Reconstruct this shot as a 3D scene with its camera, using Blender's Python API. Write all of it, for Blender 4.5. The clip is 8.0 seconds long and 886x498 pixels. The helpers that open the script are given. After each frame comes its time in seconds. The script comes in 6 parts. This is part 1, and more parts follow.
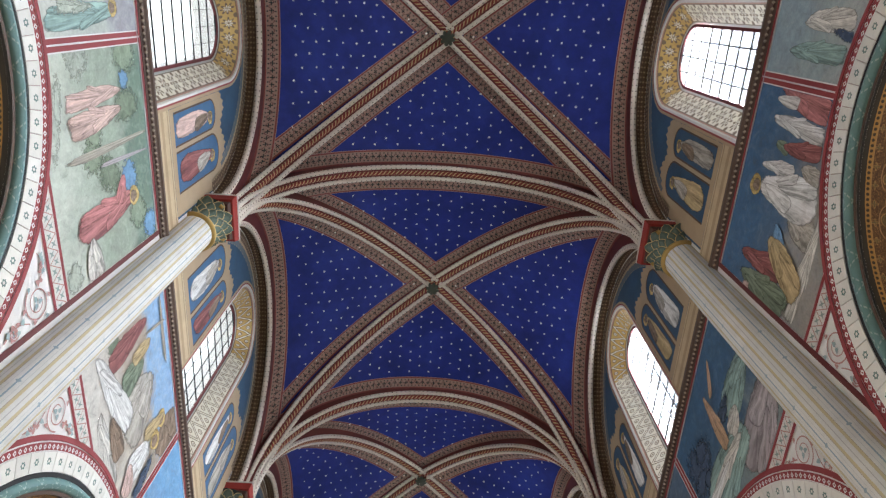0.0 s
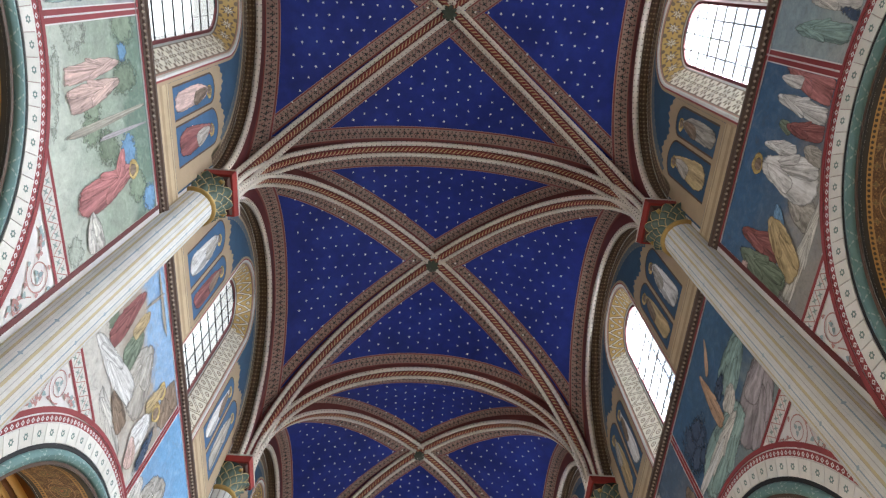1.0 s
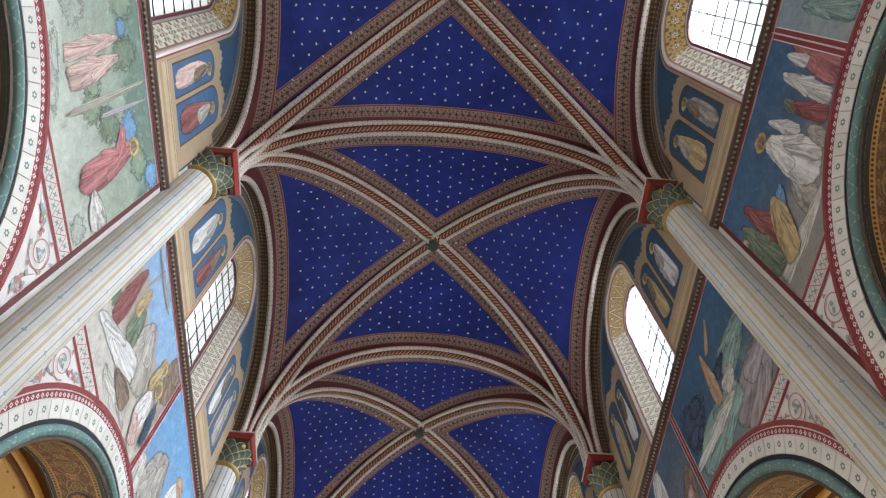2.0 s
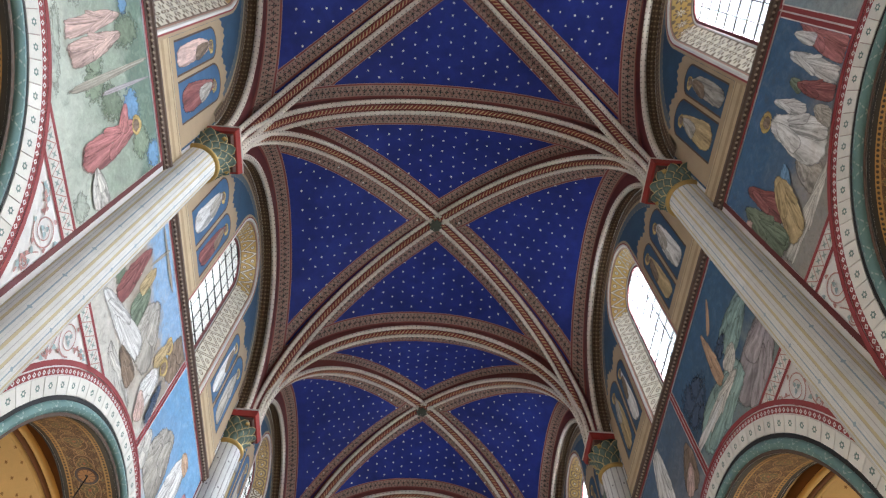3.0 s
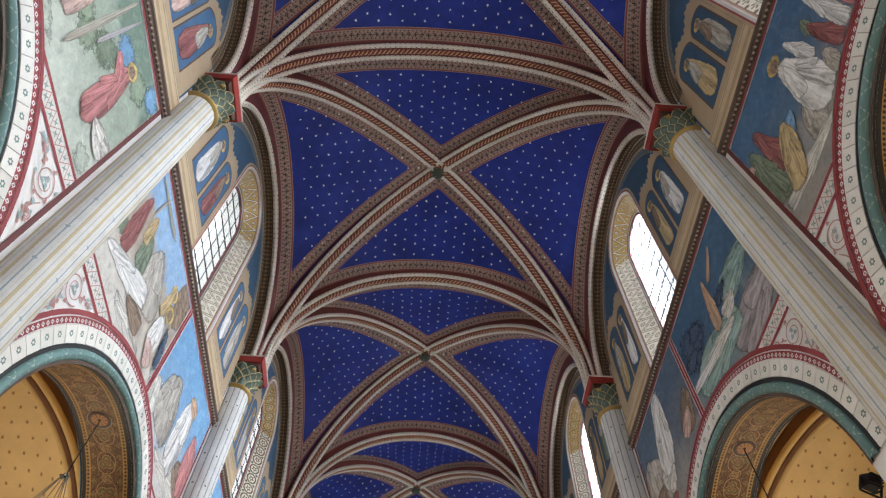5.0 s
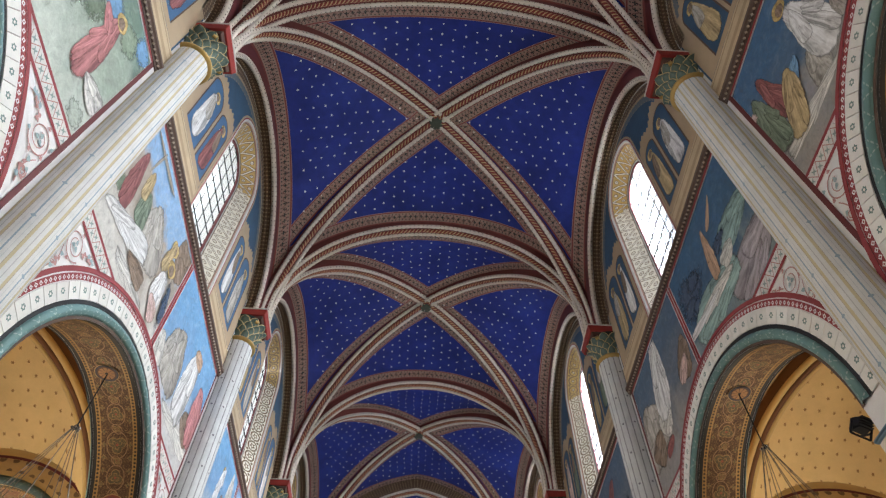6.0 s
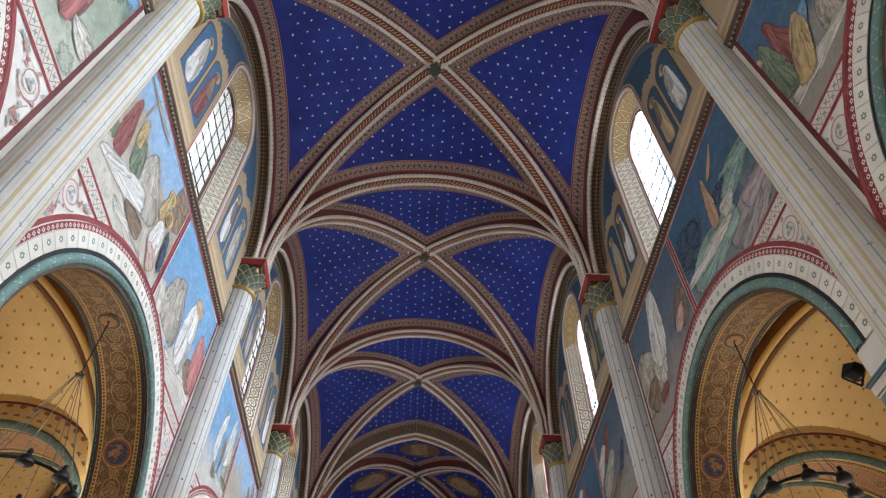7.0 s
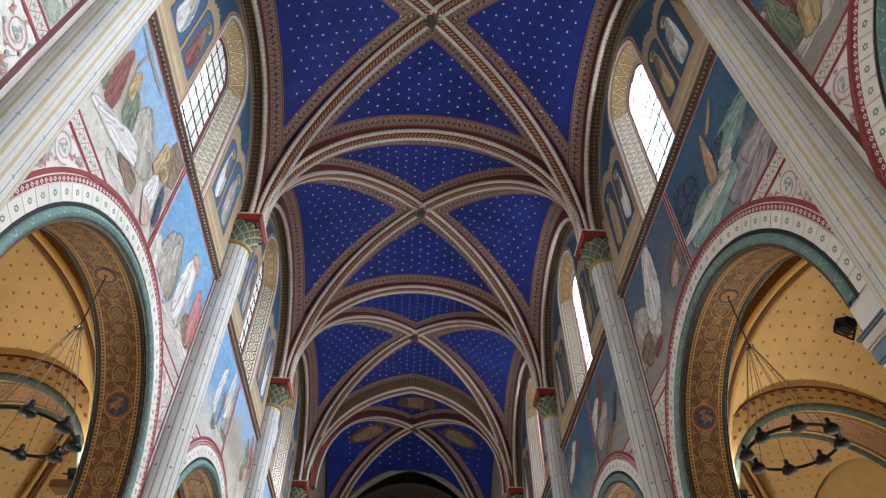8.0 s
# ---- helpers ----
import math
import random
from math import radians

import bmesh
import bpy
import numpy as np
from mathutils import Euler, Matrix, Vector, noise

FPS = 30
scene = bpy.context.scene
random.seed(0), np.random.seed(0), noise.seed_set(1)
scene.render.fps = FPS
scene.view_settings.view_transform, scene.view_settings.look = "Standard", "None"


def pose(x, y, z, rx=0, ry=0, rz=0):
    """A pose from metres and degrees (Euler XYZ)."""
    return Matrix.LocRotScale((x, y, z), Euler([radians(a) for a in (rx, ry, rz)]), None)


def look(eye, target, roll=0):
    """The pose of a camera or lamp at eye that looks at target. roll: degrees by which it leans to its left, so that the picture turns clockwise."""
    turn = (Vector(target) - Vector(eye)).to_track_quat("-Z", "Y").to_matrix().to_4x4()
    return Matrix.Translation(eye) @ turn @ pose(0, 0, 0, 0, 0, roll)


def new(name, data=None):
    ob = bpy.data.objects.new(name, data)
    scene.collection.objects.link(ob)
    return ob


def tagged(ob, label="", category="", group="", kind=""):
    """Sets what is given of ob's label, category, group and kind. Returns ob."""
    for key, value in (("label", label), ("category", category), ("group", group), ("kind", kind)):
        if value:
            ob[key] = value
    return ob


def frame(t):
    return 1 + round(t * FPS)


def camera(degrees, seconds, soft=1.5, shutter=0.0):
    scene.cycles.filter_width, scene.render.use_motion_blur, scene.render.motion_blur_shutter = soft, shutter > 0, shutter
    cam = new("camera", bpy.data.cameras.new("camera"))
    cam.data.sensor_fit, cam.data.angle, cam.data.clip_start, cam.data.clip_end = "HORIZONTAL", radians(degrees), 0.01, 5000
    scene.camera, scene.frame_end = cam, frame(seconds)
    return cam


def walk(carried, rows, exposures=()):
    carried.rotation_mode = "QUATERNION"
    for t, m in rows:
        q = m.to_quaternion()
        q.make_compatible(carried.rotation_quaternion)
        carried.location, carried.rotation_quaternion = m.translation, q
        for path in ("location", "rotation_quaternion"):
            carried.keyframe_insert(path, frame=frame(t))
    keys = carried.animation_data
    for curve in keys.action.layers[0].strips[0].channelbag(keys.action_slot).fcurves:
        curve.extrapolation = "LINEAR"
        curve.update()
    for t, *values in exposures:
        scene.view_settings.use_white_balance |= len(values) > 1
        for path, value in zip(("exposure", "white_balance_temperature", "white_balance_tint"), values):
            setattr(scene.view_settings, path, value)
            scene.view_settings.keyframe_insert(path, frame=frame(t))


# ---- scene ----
import itertools

cam = camera(69.02, 8.0, soft=1.25)
# seconds, eye x y z, degrees of upward look, turn and lean
PATH = [
    (0.0, -0.121, -0.012, 1.655, 69.21, -3.30, 0.19),
    (0.5, -0.118, -0.009, 1.651, 68.25, -3.31, 0.47),
    (1.0, -0.125, -0.006, 1.648, 67.23, -3.43, 0.58),
    (1.5, -0.133, 0.002, 1.644, 66.35, -3.52, 0.59),
    (3.0, -0.142, 0.023, 1.626, 63.75, -2.96, 1.37),
    (3.5, -0.142, 0.018, 1.627, 62.90, -2.76, 1.61),
    (4.0, -0.136, 0.011, 1.627, 61.89, -2.62, 1.79),
    (5.5, -0.122, -0.018, 1.618, 57.00, -2.74, 0.94),
    (6.0, -0.118, -0.030, 1.626, 54.64, -2.81, 0.59),
    (6.5, -0.122, -0.016, 1.626, 52.47, -2.92, 0.45),
    (7.0, -0.124, -0.001, 1.626, 50.24, -3.11, 0.35),
    (7.5, -0.128, 0.014, 1.627, 48.31, -3.35, 0.25),
    (8.0, -0.134, 0.026, 1.617, 46.41, -3.66, 0.08),
]
walk(cam, [(t, pose(x, y, z, 90 + up, 0, turn) @ pose(0, 0, 0, 0, 0, lean)) for t, x, y, z, up, turn, lean in PATH],
     exposures=[(0.0, 0.0), (8.0, 0.0)])

# ---- plan, in metres: y runs up the nave, x to the right ----
BAY, PIER0 = 6.25, 3.75            # bay length; a pier line
PIERS = [PIER0 + BAY * k for k in range(-2, 4)]      # -8.75 .. 22.5
BAYS = [PIER0 + BAY * (k + 0.5) for k in range(-2, 3)]   # bay centres
WALL_N, WALL_S = -4.10, 4.20       # faces of the nave walls
THICK = 0.75                       # wall thickness
ARCH_Z, ARCH_R = 5.73, 2.28        # arcade arch: centre height, soffit radius
RING0, RING1, RING2 = 2.48, 2.72, 2.82
CORNICE = 10.58
ARCH_HEIGHTS = {("north", 1): 5.54, ("north", 2): 5.69, ("south", 1): 5.93, ("south", 2): 5.84}   # the arches are not quite level


def arch_height(side, yc):
    return ARCH_HEIGHTS.get((side.name, round((yc - BAYS[0]) / BAY)), ARCH_Z)


SPRING = 12.55                     # top of the high capitals
WIN_H, WIN_SPRING = 0.58, 14.10    # window glass half width, springing
SPL_H, SPL_SPRING = 0.95, 14.18    # its splay at the wall face
GLASS = -0.34
FLOOR = 0.0

# ---- light ----
SUN = (52, 118)   # elevation, azimuth in degrees
world = bpy.data.worlds.new("sky")
scene.world = world
world.use_nodes = True
wt = world.node_tree
wt.nodes.clear()
sky = wt.nodes.new("ShaderNodeTexSky")
sky.sky_type, sky.sun_disc = "NISHITA", False
sky.sun_elevation, sky.sun_rotation = radians(SUN[0]), radians(SUN[1])
bg = wt.nodes.new("ShaderNodeBackground")
bg.inputs["Strength"].default_value = 0.15
wo = wt.nodes.new("ShaderNodeOutputWorld")
wt.links.new(sky.outputs[0], bg.inputs[0])
wt.links.new(bg.outputs[0], wo.inputs[0])
sun = new("sun", bpy.data.lights.new("sun", "SUN"))
sun.data.energy, sun.data.angle, sun.data.color = 1.0, radians(12), (1, 0.95, 0.87)
sun.matrix_world = look((60, -20, 70), (0, 6, 0))


def area_lamp(name, eye, target, w, h, watts, color):
    ob = new(name, bpy.data.lights.new(name, "AREA"))
    ob.data.shape, ob.data.size, ob.data.size_y = "RECTANGLE", w, h
    ob.data.energy, ob.data.color = watts, color
    ob.matrix_world = look(eye, target)
    return ob


SKYLIGHT = (0.83, 0.91, 1.0)
WARM = (1.0, 0.90, 0.75)
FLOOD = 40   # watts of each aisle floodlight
for yc in BAYS:
    # daylight standing in the clerestory openings: the bright pane, and the sky's light falling in from above
    for face, sg, pane, beam in ((WALL_S, 1, 126, 1500), (WALL_N, -1, 18, 0)):
        area_lamp("daylight", (face + sg * 0.42, yc, 12.75), (0, yc, 12.75), 1.10, 3.6, pane, SKYLIGHT)
        if beam:
            area_lamp("skylight", (face + sg * 1.6, yc, 14.7), (face - sg * 3.0, yc, 14.7 - 4.6 * 1.3), 0.8, 0.7, beam, SKYLIGHT)
    # warm lamps in unseen aisle window openings, added to light the aisle vaults
    area_lamp("daylight", (9.95, yc, 3.6), (0, yc, 4.6), 1.5, 2.8, 230, WARM)
    area_lamp("daylight", (-9.85, yc, 3.6), (0, yc, 4.6), 1.5, 2.8, 210, WARM)
# unseen fill lamp added behind the eye, as from a west window
area_lamp("daylight", (0.05, -8.9, 9.5), (0, 8, 7.0), 4.5, 6.5, 25, SKYLIGHT)
# unseen lamps added beside the crossing, as from transept windows, to brighten its vault
area_lamp("daylight", (-3.5, 26.1, 8.5), (0, 26.1, 13.0), 2.0, 2.5, 125, SKYLIGHT)
area_lamp("daylight", (3.7, 26.1, 8.5), (0, 26.1, 13.0), 2.0, 2.5, 125, SKYLIGHT)


# ---- small helpers ----
def mesh_object(name, verts, faces, mat, parent=None, uvs=None, label="", smooth=False):
    """One mesh object from vertices, faces and a uv for each vertex."""
    me = bpy.data.meshes.new(name)
    me.from_pydata([tuple(v) for v in verts], [], faces)
    if uvs is not None:
        layer = me.uv_layers.new(name="UVMap")
        idx = np.empty(len(me.loops), dtype=np.int32)
        me.loops.foreach_get("vertex_index", idx)
        layer.data.foreach_set("uv", np.asarray(uvs, dtype=np.float32)[idx].ravel())
    if smooth:
        me.polygons.foreach_set("use_smooth", [True] * len(me.polygons))
    me.materials.append(mat)
    me.update()
    ob = new(name, me)
    if parent is not None:
        ob.parent = parent
    if label:
        tagged(ob, label)
    return ob


def part(name, bm, mat, parent=None, label="", smooth=False):
    me = bpy.data.meshes.new(name)
    bm.to_mesh(me)
    bm.free()
    if smooth:
        me.polygons.foreach_set("use_smooth", [True] * len(me.polygons))
    me.materials.append(mat)
    ob = new(name, me)
    if parent is not None:
        ob.parent = parent
    if label:
        tagged(ob, label)
    return ob


def empty(name, label, category, group="", kind="", at=None):
    ob = new(name)
    ob.empty_display_size = 0.1
    if at is not None:
        ob.matrix_world = at
    return tagged(ob, label, category, group, kind)


class Lump:
    """Collects vertices, faces and uvs of one mesh."""
    def __init__(self):
        self.v, self.f, self.uv = [], [], []

    def add(self, verts, faces, uvs=None):
        o = len(self.v)
        self.v += [tuple(p) for p in verts]
        self.f += [[o + i for i in f] for f in faces]
        self.uv += [tuple(p) for p in (uvs if uvs is not None else [(0, 0)] * len(verts))]

    def box(self, x0, x1, y0, y1, z0, z1):
        c = [(x, y, z) for x in (x0, x1) for y in (y0, y1) for z in (z0, z1)]
        self.add(c, [(0, 1, 3, 2), (4, 6, 7, 5), (0, 4, 5, 1), (2, 3, 7, 6), (0, 2, 6, 4), (1, 5, 7, 3)], [(p[1], p[2]) for p in c])

    def grid(self, rows, uvs=None, wrap=False):
        n = len(rows[0])
        flat = [p for r in rows for p in r]
        faces = []
        for i in range(len(rows) - 1):
            for j in range(n if wrap else n - 1):
                k = (j + 1) % n
                faces.append((i * n + j, i * n + k, (i + 1) * n + k, (i + 1) * n + j))
        self.add(flat, faces, [q for r in uvs for q in r] if uvs else None)

    def make(self, name, mat, parent=None, label="", smooth=False):
        return mesh_object(name, self.v, self.f, mat, parent, self.uv, label, smooth)


def circle_profile(a, r, rad, n=8, start=0.0, turn=360.0):
    return [(a + rad * math.cos(radians(start + turn * i / n)), r + rad * math.sin(radians(start + turn * i / n))) for i in range(n + (turn < 360))]


def sweep(lump, path, profile, closed=False):
    """path: points with their outward and sideways directions; profile: (sideways, outward) offsets."""
    rows, uvs, u = [], [], 0.0
    prof = profile + [profile[0]] if closed else profile
    vs = [0.0]
    for a, b in zip(prof, prof[1:]):
        vs.append(vs[-1] + math.dist(a, b))
    last = None
    for p, out, side in path:
        if last is not None:
            u += (p - last).length
        last = p
        rows.append([p + side * a + out * r for a, r in prof])
        uvs.append([(u, v) for v in vs])
    lump.grid(rows, uvs)


def arch_path(p0, p1, zs, zc, rise, n=40, lo=0.0, hi=1.0, pointed=0.0):
    """An upright arch from plan point p0 to p1, springing at zs with its centre at zc."""
    a, b = Vector((*p0, 0)), Vector((*p1, 0))
    h, d = (b - a).length / 2, (b - a).normalized()
    mid = (a + b) / 2
    side = Vector((-d.y, d.x, 0))
    pts = []
    for i in range(n + 1):
        th = math.pi * (lo + (hi - lo) * i / n)
        s, z = -math.cos(th), math.sin(th)
        if pointed:
            big = 1 + pointed
            z = math.sqrt(max(big * big - (abs(s) + pointed) ** 2, 0)) / math.sqrt(big * big - pointed ** 2)
        pts.append(mid + d * h * s + Vector((0, 0, zc + rise * z)))
    if zs < zc - 0.01:
        if lo == 0.0:
            pts.insert(0, Vector((pts[0].x, pts[0].y, zs)))
        if hi == 1.0:
            pts.append(Vector((pts[-1].x, pts[-1].y, zs)))
    out = []
    for i, p in enumerate(pts):
        t = (pts[min(i + 1, len(pts) - 1)] - pts[max(i - 1, 0)]).normalized()
        out.append((p, side.cross(t).normalized() * -1 if side.cross(t).dot(Vector((0, 0, 1)) + (p - mid).normalized() * 0.01) < 0 else side.cross(t).normalized(), side))
    return out


# ---- materials ----
class G:
    """A small builder for node materials."""
    def __init__(self, name, rough=0.75, metal=0.0, spec=0.3):
        self.m = bpy.data.materials.new(name)
        self.m.use_nodes = True
        self.t = self.m.node_tree
        self.b = self.t.nodes["Principled BSDF"]
        self.b.inputs["Roughness"].default_value = rough
        self.b.inputs["Metallic"].default_value = metal
        self.b.inputs["Specular IOR Level"].default_value = spec
        self.tc = self.t.nodes.new("ShaderNodeTexCoord")

    def put(self, sock, v):
        if isinstance(v, bpy.types.NodeSocket):
            self.t.links.new(v, sock)
        elif isinstance(v, tuple) and len(v) == 3 and sock.type == "RGBA":
            sock.default_value = (*v, 1)
        else:
            sock.default_value = v

    def math(self, op, a, b=None, c=None):
        n = self.t.nodes.new("ShaderNodeMath")
        n.operation = op
        for i, v in enumerate((a, b, c)):
            if v is not None:
                self.put(n.inputs[i], v)
        return n.outputs[0]

    def mix(self, f, a, b, mode="MIX"):
        n = self.t.nodes.new("ShaderNodeMix")
        n.data_type, n.blend_type, n.clamp_factor = "RGBA", mode, True
        self.put(n.inputs[0], f)
        self.put(n.inputs[6], a)
        self.put(n.inputs[7], b)
        return n.outputs[2]

    def split(self, vec):
        n = self.t.nodes.new("ShaderNodeSeparateXYZ")
        self.t.links.new(vec, n.inputs[0])
        return n.outputs[0], n.outputs[1], n.outputs[2]

    def join(self, x, y, z=0.0):
        n = self.t.nodes.new("ShaderNodeCombineXYZ")
        for i, v in enumerate((x, y, z)):
            self.put(n.inputs[i], v)
        return n.outputs[0]

    def uv(self):
        return self.split(self.tc.outputs["UV"])[:2]

    def obj(self):
        return self.split(self.tc.outputs["Object"])

    def noise(self, scale, detail=3.0, vec=None, rough=0.55, dist=0.0):
        n = self.t.nodes.new("ShaderNodeTexNoise")
        n.inputs["Scale"].default_value, n.inputs["Detail"].default_value = scale, detail
        n.inputs["Roughness"].default_value, n.inputs["Distortion"].default_value = rough, dist
        self.t.links.new(vec if vec is not None else self.tc.outputs["Object"], n.inputs["Vector"])
        return n.outputs[0]

    def ramp(self, f, stops, step=False):
        n = self.t.nodes.new("ShaderNodeValToRGB")
        n.color_ramp.interpolation = "CONSTANT" if step else "LINEAR"
        el = n.color_ramp.elements
        while len(el) < len(stops):
            el.new(0.5)
        for e, (p, c) in zip(el, stops):
            e.position, e.color = p, (*c, 1)
        self.put(n.inputs[0], f)
        return n.outputs[0]

    def band(self, x, lo, hi):
        """1 where lo < x < hi."""
        return self.math("MULTIPLY", self.math("GREATER_THAN", x, lo), self.math("LESS_THAN", x, hi))

    def cell(self, x, size, shift=0.0):
        """-0.5 .. 0.5 inside repeats of a size."""
        return self.math("SUBTRACT", self.math("FRACT", self.math("ADD", self.math("DIVIDE", x, size), 0.5 + shift)), 0.5)

    def length(self, x, y):
        return self.math("SQRT", self.math("ADD", self.math("MULTIPLY", x, x), self.math("MULTIPLY", y, y)))

    def done(self, color, wear=0.25, scale=2.2, bump=0.15, grain=60.0):
        """Large soft stains, fine grain and a slight relief over a colour."""
        big = self.noise(scale, 5.0, rough=0.65)
        fine = self.noise(grain, 3.0)
        k = self.math("ADD", self.math("MULTIPLY", self.math("SUBTRACT", big, 0.5), wear * 1.6), 1.0)
        k = self.math("ADD", k, self.math("MULTIPLY", self.math("SUBTRACT", fine, 0.5), wear * 0.7))
        col = self.mix(1.0, color, self.join(k, k, k), "MULTIPLY")
        self.put(self.b.inputs["Base Color"], col)
        r0 = self.b.inputs["Roughness"].default_value
        self.put(self.b.inputs["Roughness"], self.math("ADD", r0 - 0.08, self.math("MULTIPLY", big, 0.16)))
        if bump:
            n = self.t.nodes.new("ShaderNodeBump")
            n.inputs["Strength"].default_value, n.inputs["Distance"].default_value = bump, 0.01
            self.t.links.new(self.math("ADD", self.math("MULTIPLY", fine, 0.4), big), n.inputs["Height"])
            self.t.links.new(n.outputs[0], self.b.inputs["Normal"])
        return self.m


def plain(name, color, rough=0.75, metal=0.0, wear=0.25, scale=2.2, bump=0.15, grain=60.0):
    g = G(name, rough, metal)
    return g.done(g.mix(0.0, color, color), wear, scale, bump, grain)


WHITE, RED, DRED = (0.72, 0.70, 0.69), (0.27, 0.050, 0.055), (0.12, 0.025, 0.026)
TAN = (0.39, 0.29, 0.19)

M = {}
M["plaster"] = plain("painted_plaster", WHITE, 0.8)
M["stone"] = plain("pale_stone", (0.45, 0.40, 0.33), 0.85)
M["floor"] = plain("floor_stone", (0.17, 0.15, 0.125), 0.5)
M["red"] = plain("red_paint", RED, 0.65)
M["dark_red"] = plain("dark_red_paint", DRED, 0.6)
M["abacus_red"] = plain("bright_red_paint", (0.30, 0.034, 0.026), 0.5)
M["abacus_brown"] = plain("dark_brown_paint", (0.09, 0.040, 0.028), 0.6)
M["tan"] = plain("tan_paint", TAN, 0.7)
M["gold"] = plain("gilding", (0.46, 0.31, 0.11), 0.42, 0.7, wear=0.5, scale=7.0)
M["black"] = plain("black_line", (0.02, 0.02, 0.022), 0.6)
M["iron"] = plain("dark_iron", (0.022, 0.022, 0.025), 0.45, 0.6)
M["white_roll"] = plain("white_paint", (0.62, 0.57, 0.51), 0.7)
M["wall_blue"] = plain("faded_blue_paint", (0.038, 0.085, 0.15), 0.75, wear=0.55)
M["star"] = plain("star_gilding", (0.82, 0.79, 0.69), 0.36, 0.25)


def mat_web():
    g = G("blue_vault", 0.62, 0.0, 0.25)
    big = g.noise(0.9, 6.0, rough=0.7)
    c = g.ramp(big, [(0.25, (0.010, 0.018, 0.130)), (0.5, (0.016, 0.028, 0.205)), (0.78, (0.025, 0.048, 0.285))])
    return g.done(c, 0.35, 4.0, 0.12, 45.0)


def mat_border():
    """Tan band with a dark leaf pattern and red edges; v runs 0 to 0.34."""
    g = G("patterned_border", 0.7)
    u, v = g.uv()
    w = g.math("SUBTRACT", v, 0.17)
    k = g.cell(u, 0.15)
    d = g.length(g.math("MULTIPLY", k, 0.15), w)
    leaf = g.math("LESS_THAN", d, g.math("ADD", 0.032, g.math("MULTIPLY", g.math("COSINE", g.math("MULTIPLY", g.math("ARCTAN2", w, g.math("MULTIPLY", k, 0.15)), 4.0)), 0.020)))
    k2 = g.cell(u, 0.095, 0.5)
    dots = g.math("LESS_THAN", g.length(g.math("MULTIPLY", k2, 0.095), g.math("SUBTRACT", g.math("ABSOLUTE", w), 0.085)), 0.017)
    vine = g.math("LESS_THAN", g.math("ABSOLUTE", g.math("SUBTRACT", w, g.math("MULTIPLY", g.math("SINE", g.math("MULTIPLY", u, 33.07)), 0.05))), 0.012)
    c = g.mix(g.noise(9.0), (0.28, 0.165, 0.125), (0.38, 0.255, 0.200))
    c = g.mix(vine, c, (0.16, 0.07, 0.06))
    c = g.mix(leaf, c, (0.020, 0.028, 0.024))
    c = g.mix(dots, c, (0.05, 0.05, 0.045))
    edge = g.math("GREATER_THAN", g.math("ABSOLUTE", w), 0.125)
    c = g.mix(edge, c, (0.22, 0.055, 0.048))
    c = g.mix(g.math("GREATER_THAN", w, 0.157), c, (0.36, 0.22, 0.20))
    return g.done(c, 0.3, 3.0)


def mat_twist(name, a, b, pitch=0.16, skew=2.2, rough=0.5):
    """Slanting stripes, as on a twisted bead."""
    g = G(name, rough)
    u, v = g.uv()
    k = g.cell(g.math("ADD", u, g.math("MULTIPLY", v, skew * 0.4)), pitch)
    f = g.math("LESS_THAN", g.math("ABSOLUTE", k), 0.18)
    return g.done(g.mix(f, a, b), 0.25, 3.0)


def mat_rope(name, base, line):
    """A roll with two thin crossing spirals of small dots."""
    g = G(name, 0.6)
    u, v = g.uv()
    c = g.mix(g.noise(4.0, 4.0), base, tuple(k * 1.35 for k in base))
    for sgn in (-1.0, 1.0):
        k = g.cell(g.math("ADD", u, g.math("MULTIPLY", v, sgn * 0.9)), 0.30)
        dot = g.math("MULTIPLY", g.math("LESS_THAN", g.math("ABSOLUTE", k), 0.035), g.math("GREATER_THAN", g.math("SINE", g.math("MULTIPLY", v, 150.0)), -0.4))
        c = g.mix(g.math("MULTIPLY", dot, 0.55), c, line)
    return g.done(c, 0.3, 3.0)


def mat_dotted(name, base, dot, pitch=0.14, size=0.02, row=0.10, rough=0.7):
    g = G(name, rough)
    u, v = g.uv()
    a = g.math("MULTIPLY", g.cell(u, pitch), pitch)
    b = g.math("MULTIPLY", g.cell(v, row), row)
    return g.done(g.mix(g.math("LESS_THAN", g.length(a, b), size), base, dot), 0.3, 3.0)


def mat_voussoir():
    g = G("arch_stone_paint", 0.75)
    x, y, z = g.obj()   # piece axes: y across, z outward from its middle
    d = g.length(y, z)
    ang = g.math("ARCTAN2", z, y)
    petal = g.math("LESS_THAN", d, g.math("ADD", 0.036, g.math("MULTIPLY", g.math("COSINE", g.math("MULTIPLY", ang, 6.0)), 0.006)))
    eye = g.math("LESS_THAN", d, 0.016)
    info = g.t.nodes.new("ShaderNodeObjectInfo")
    c = g.mix(info.outputs["Random"], (0.66, 0.64, 0.60), (0.76, 0.74, 0.70))
    c = g.mix(petal, c, (0.17, 0.24, 0.22))
    c = g.mix(eye, c, (0.7, 0.68, 0.62))
    return g.done(c, 0.22, 5.0)


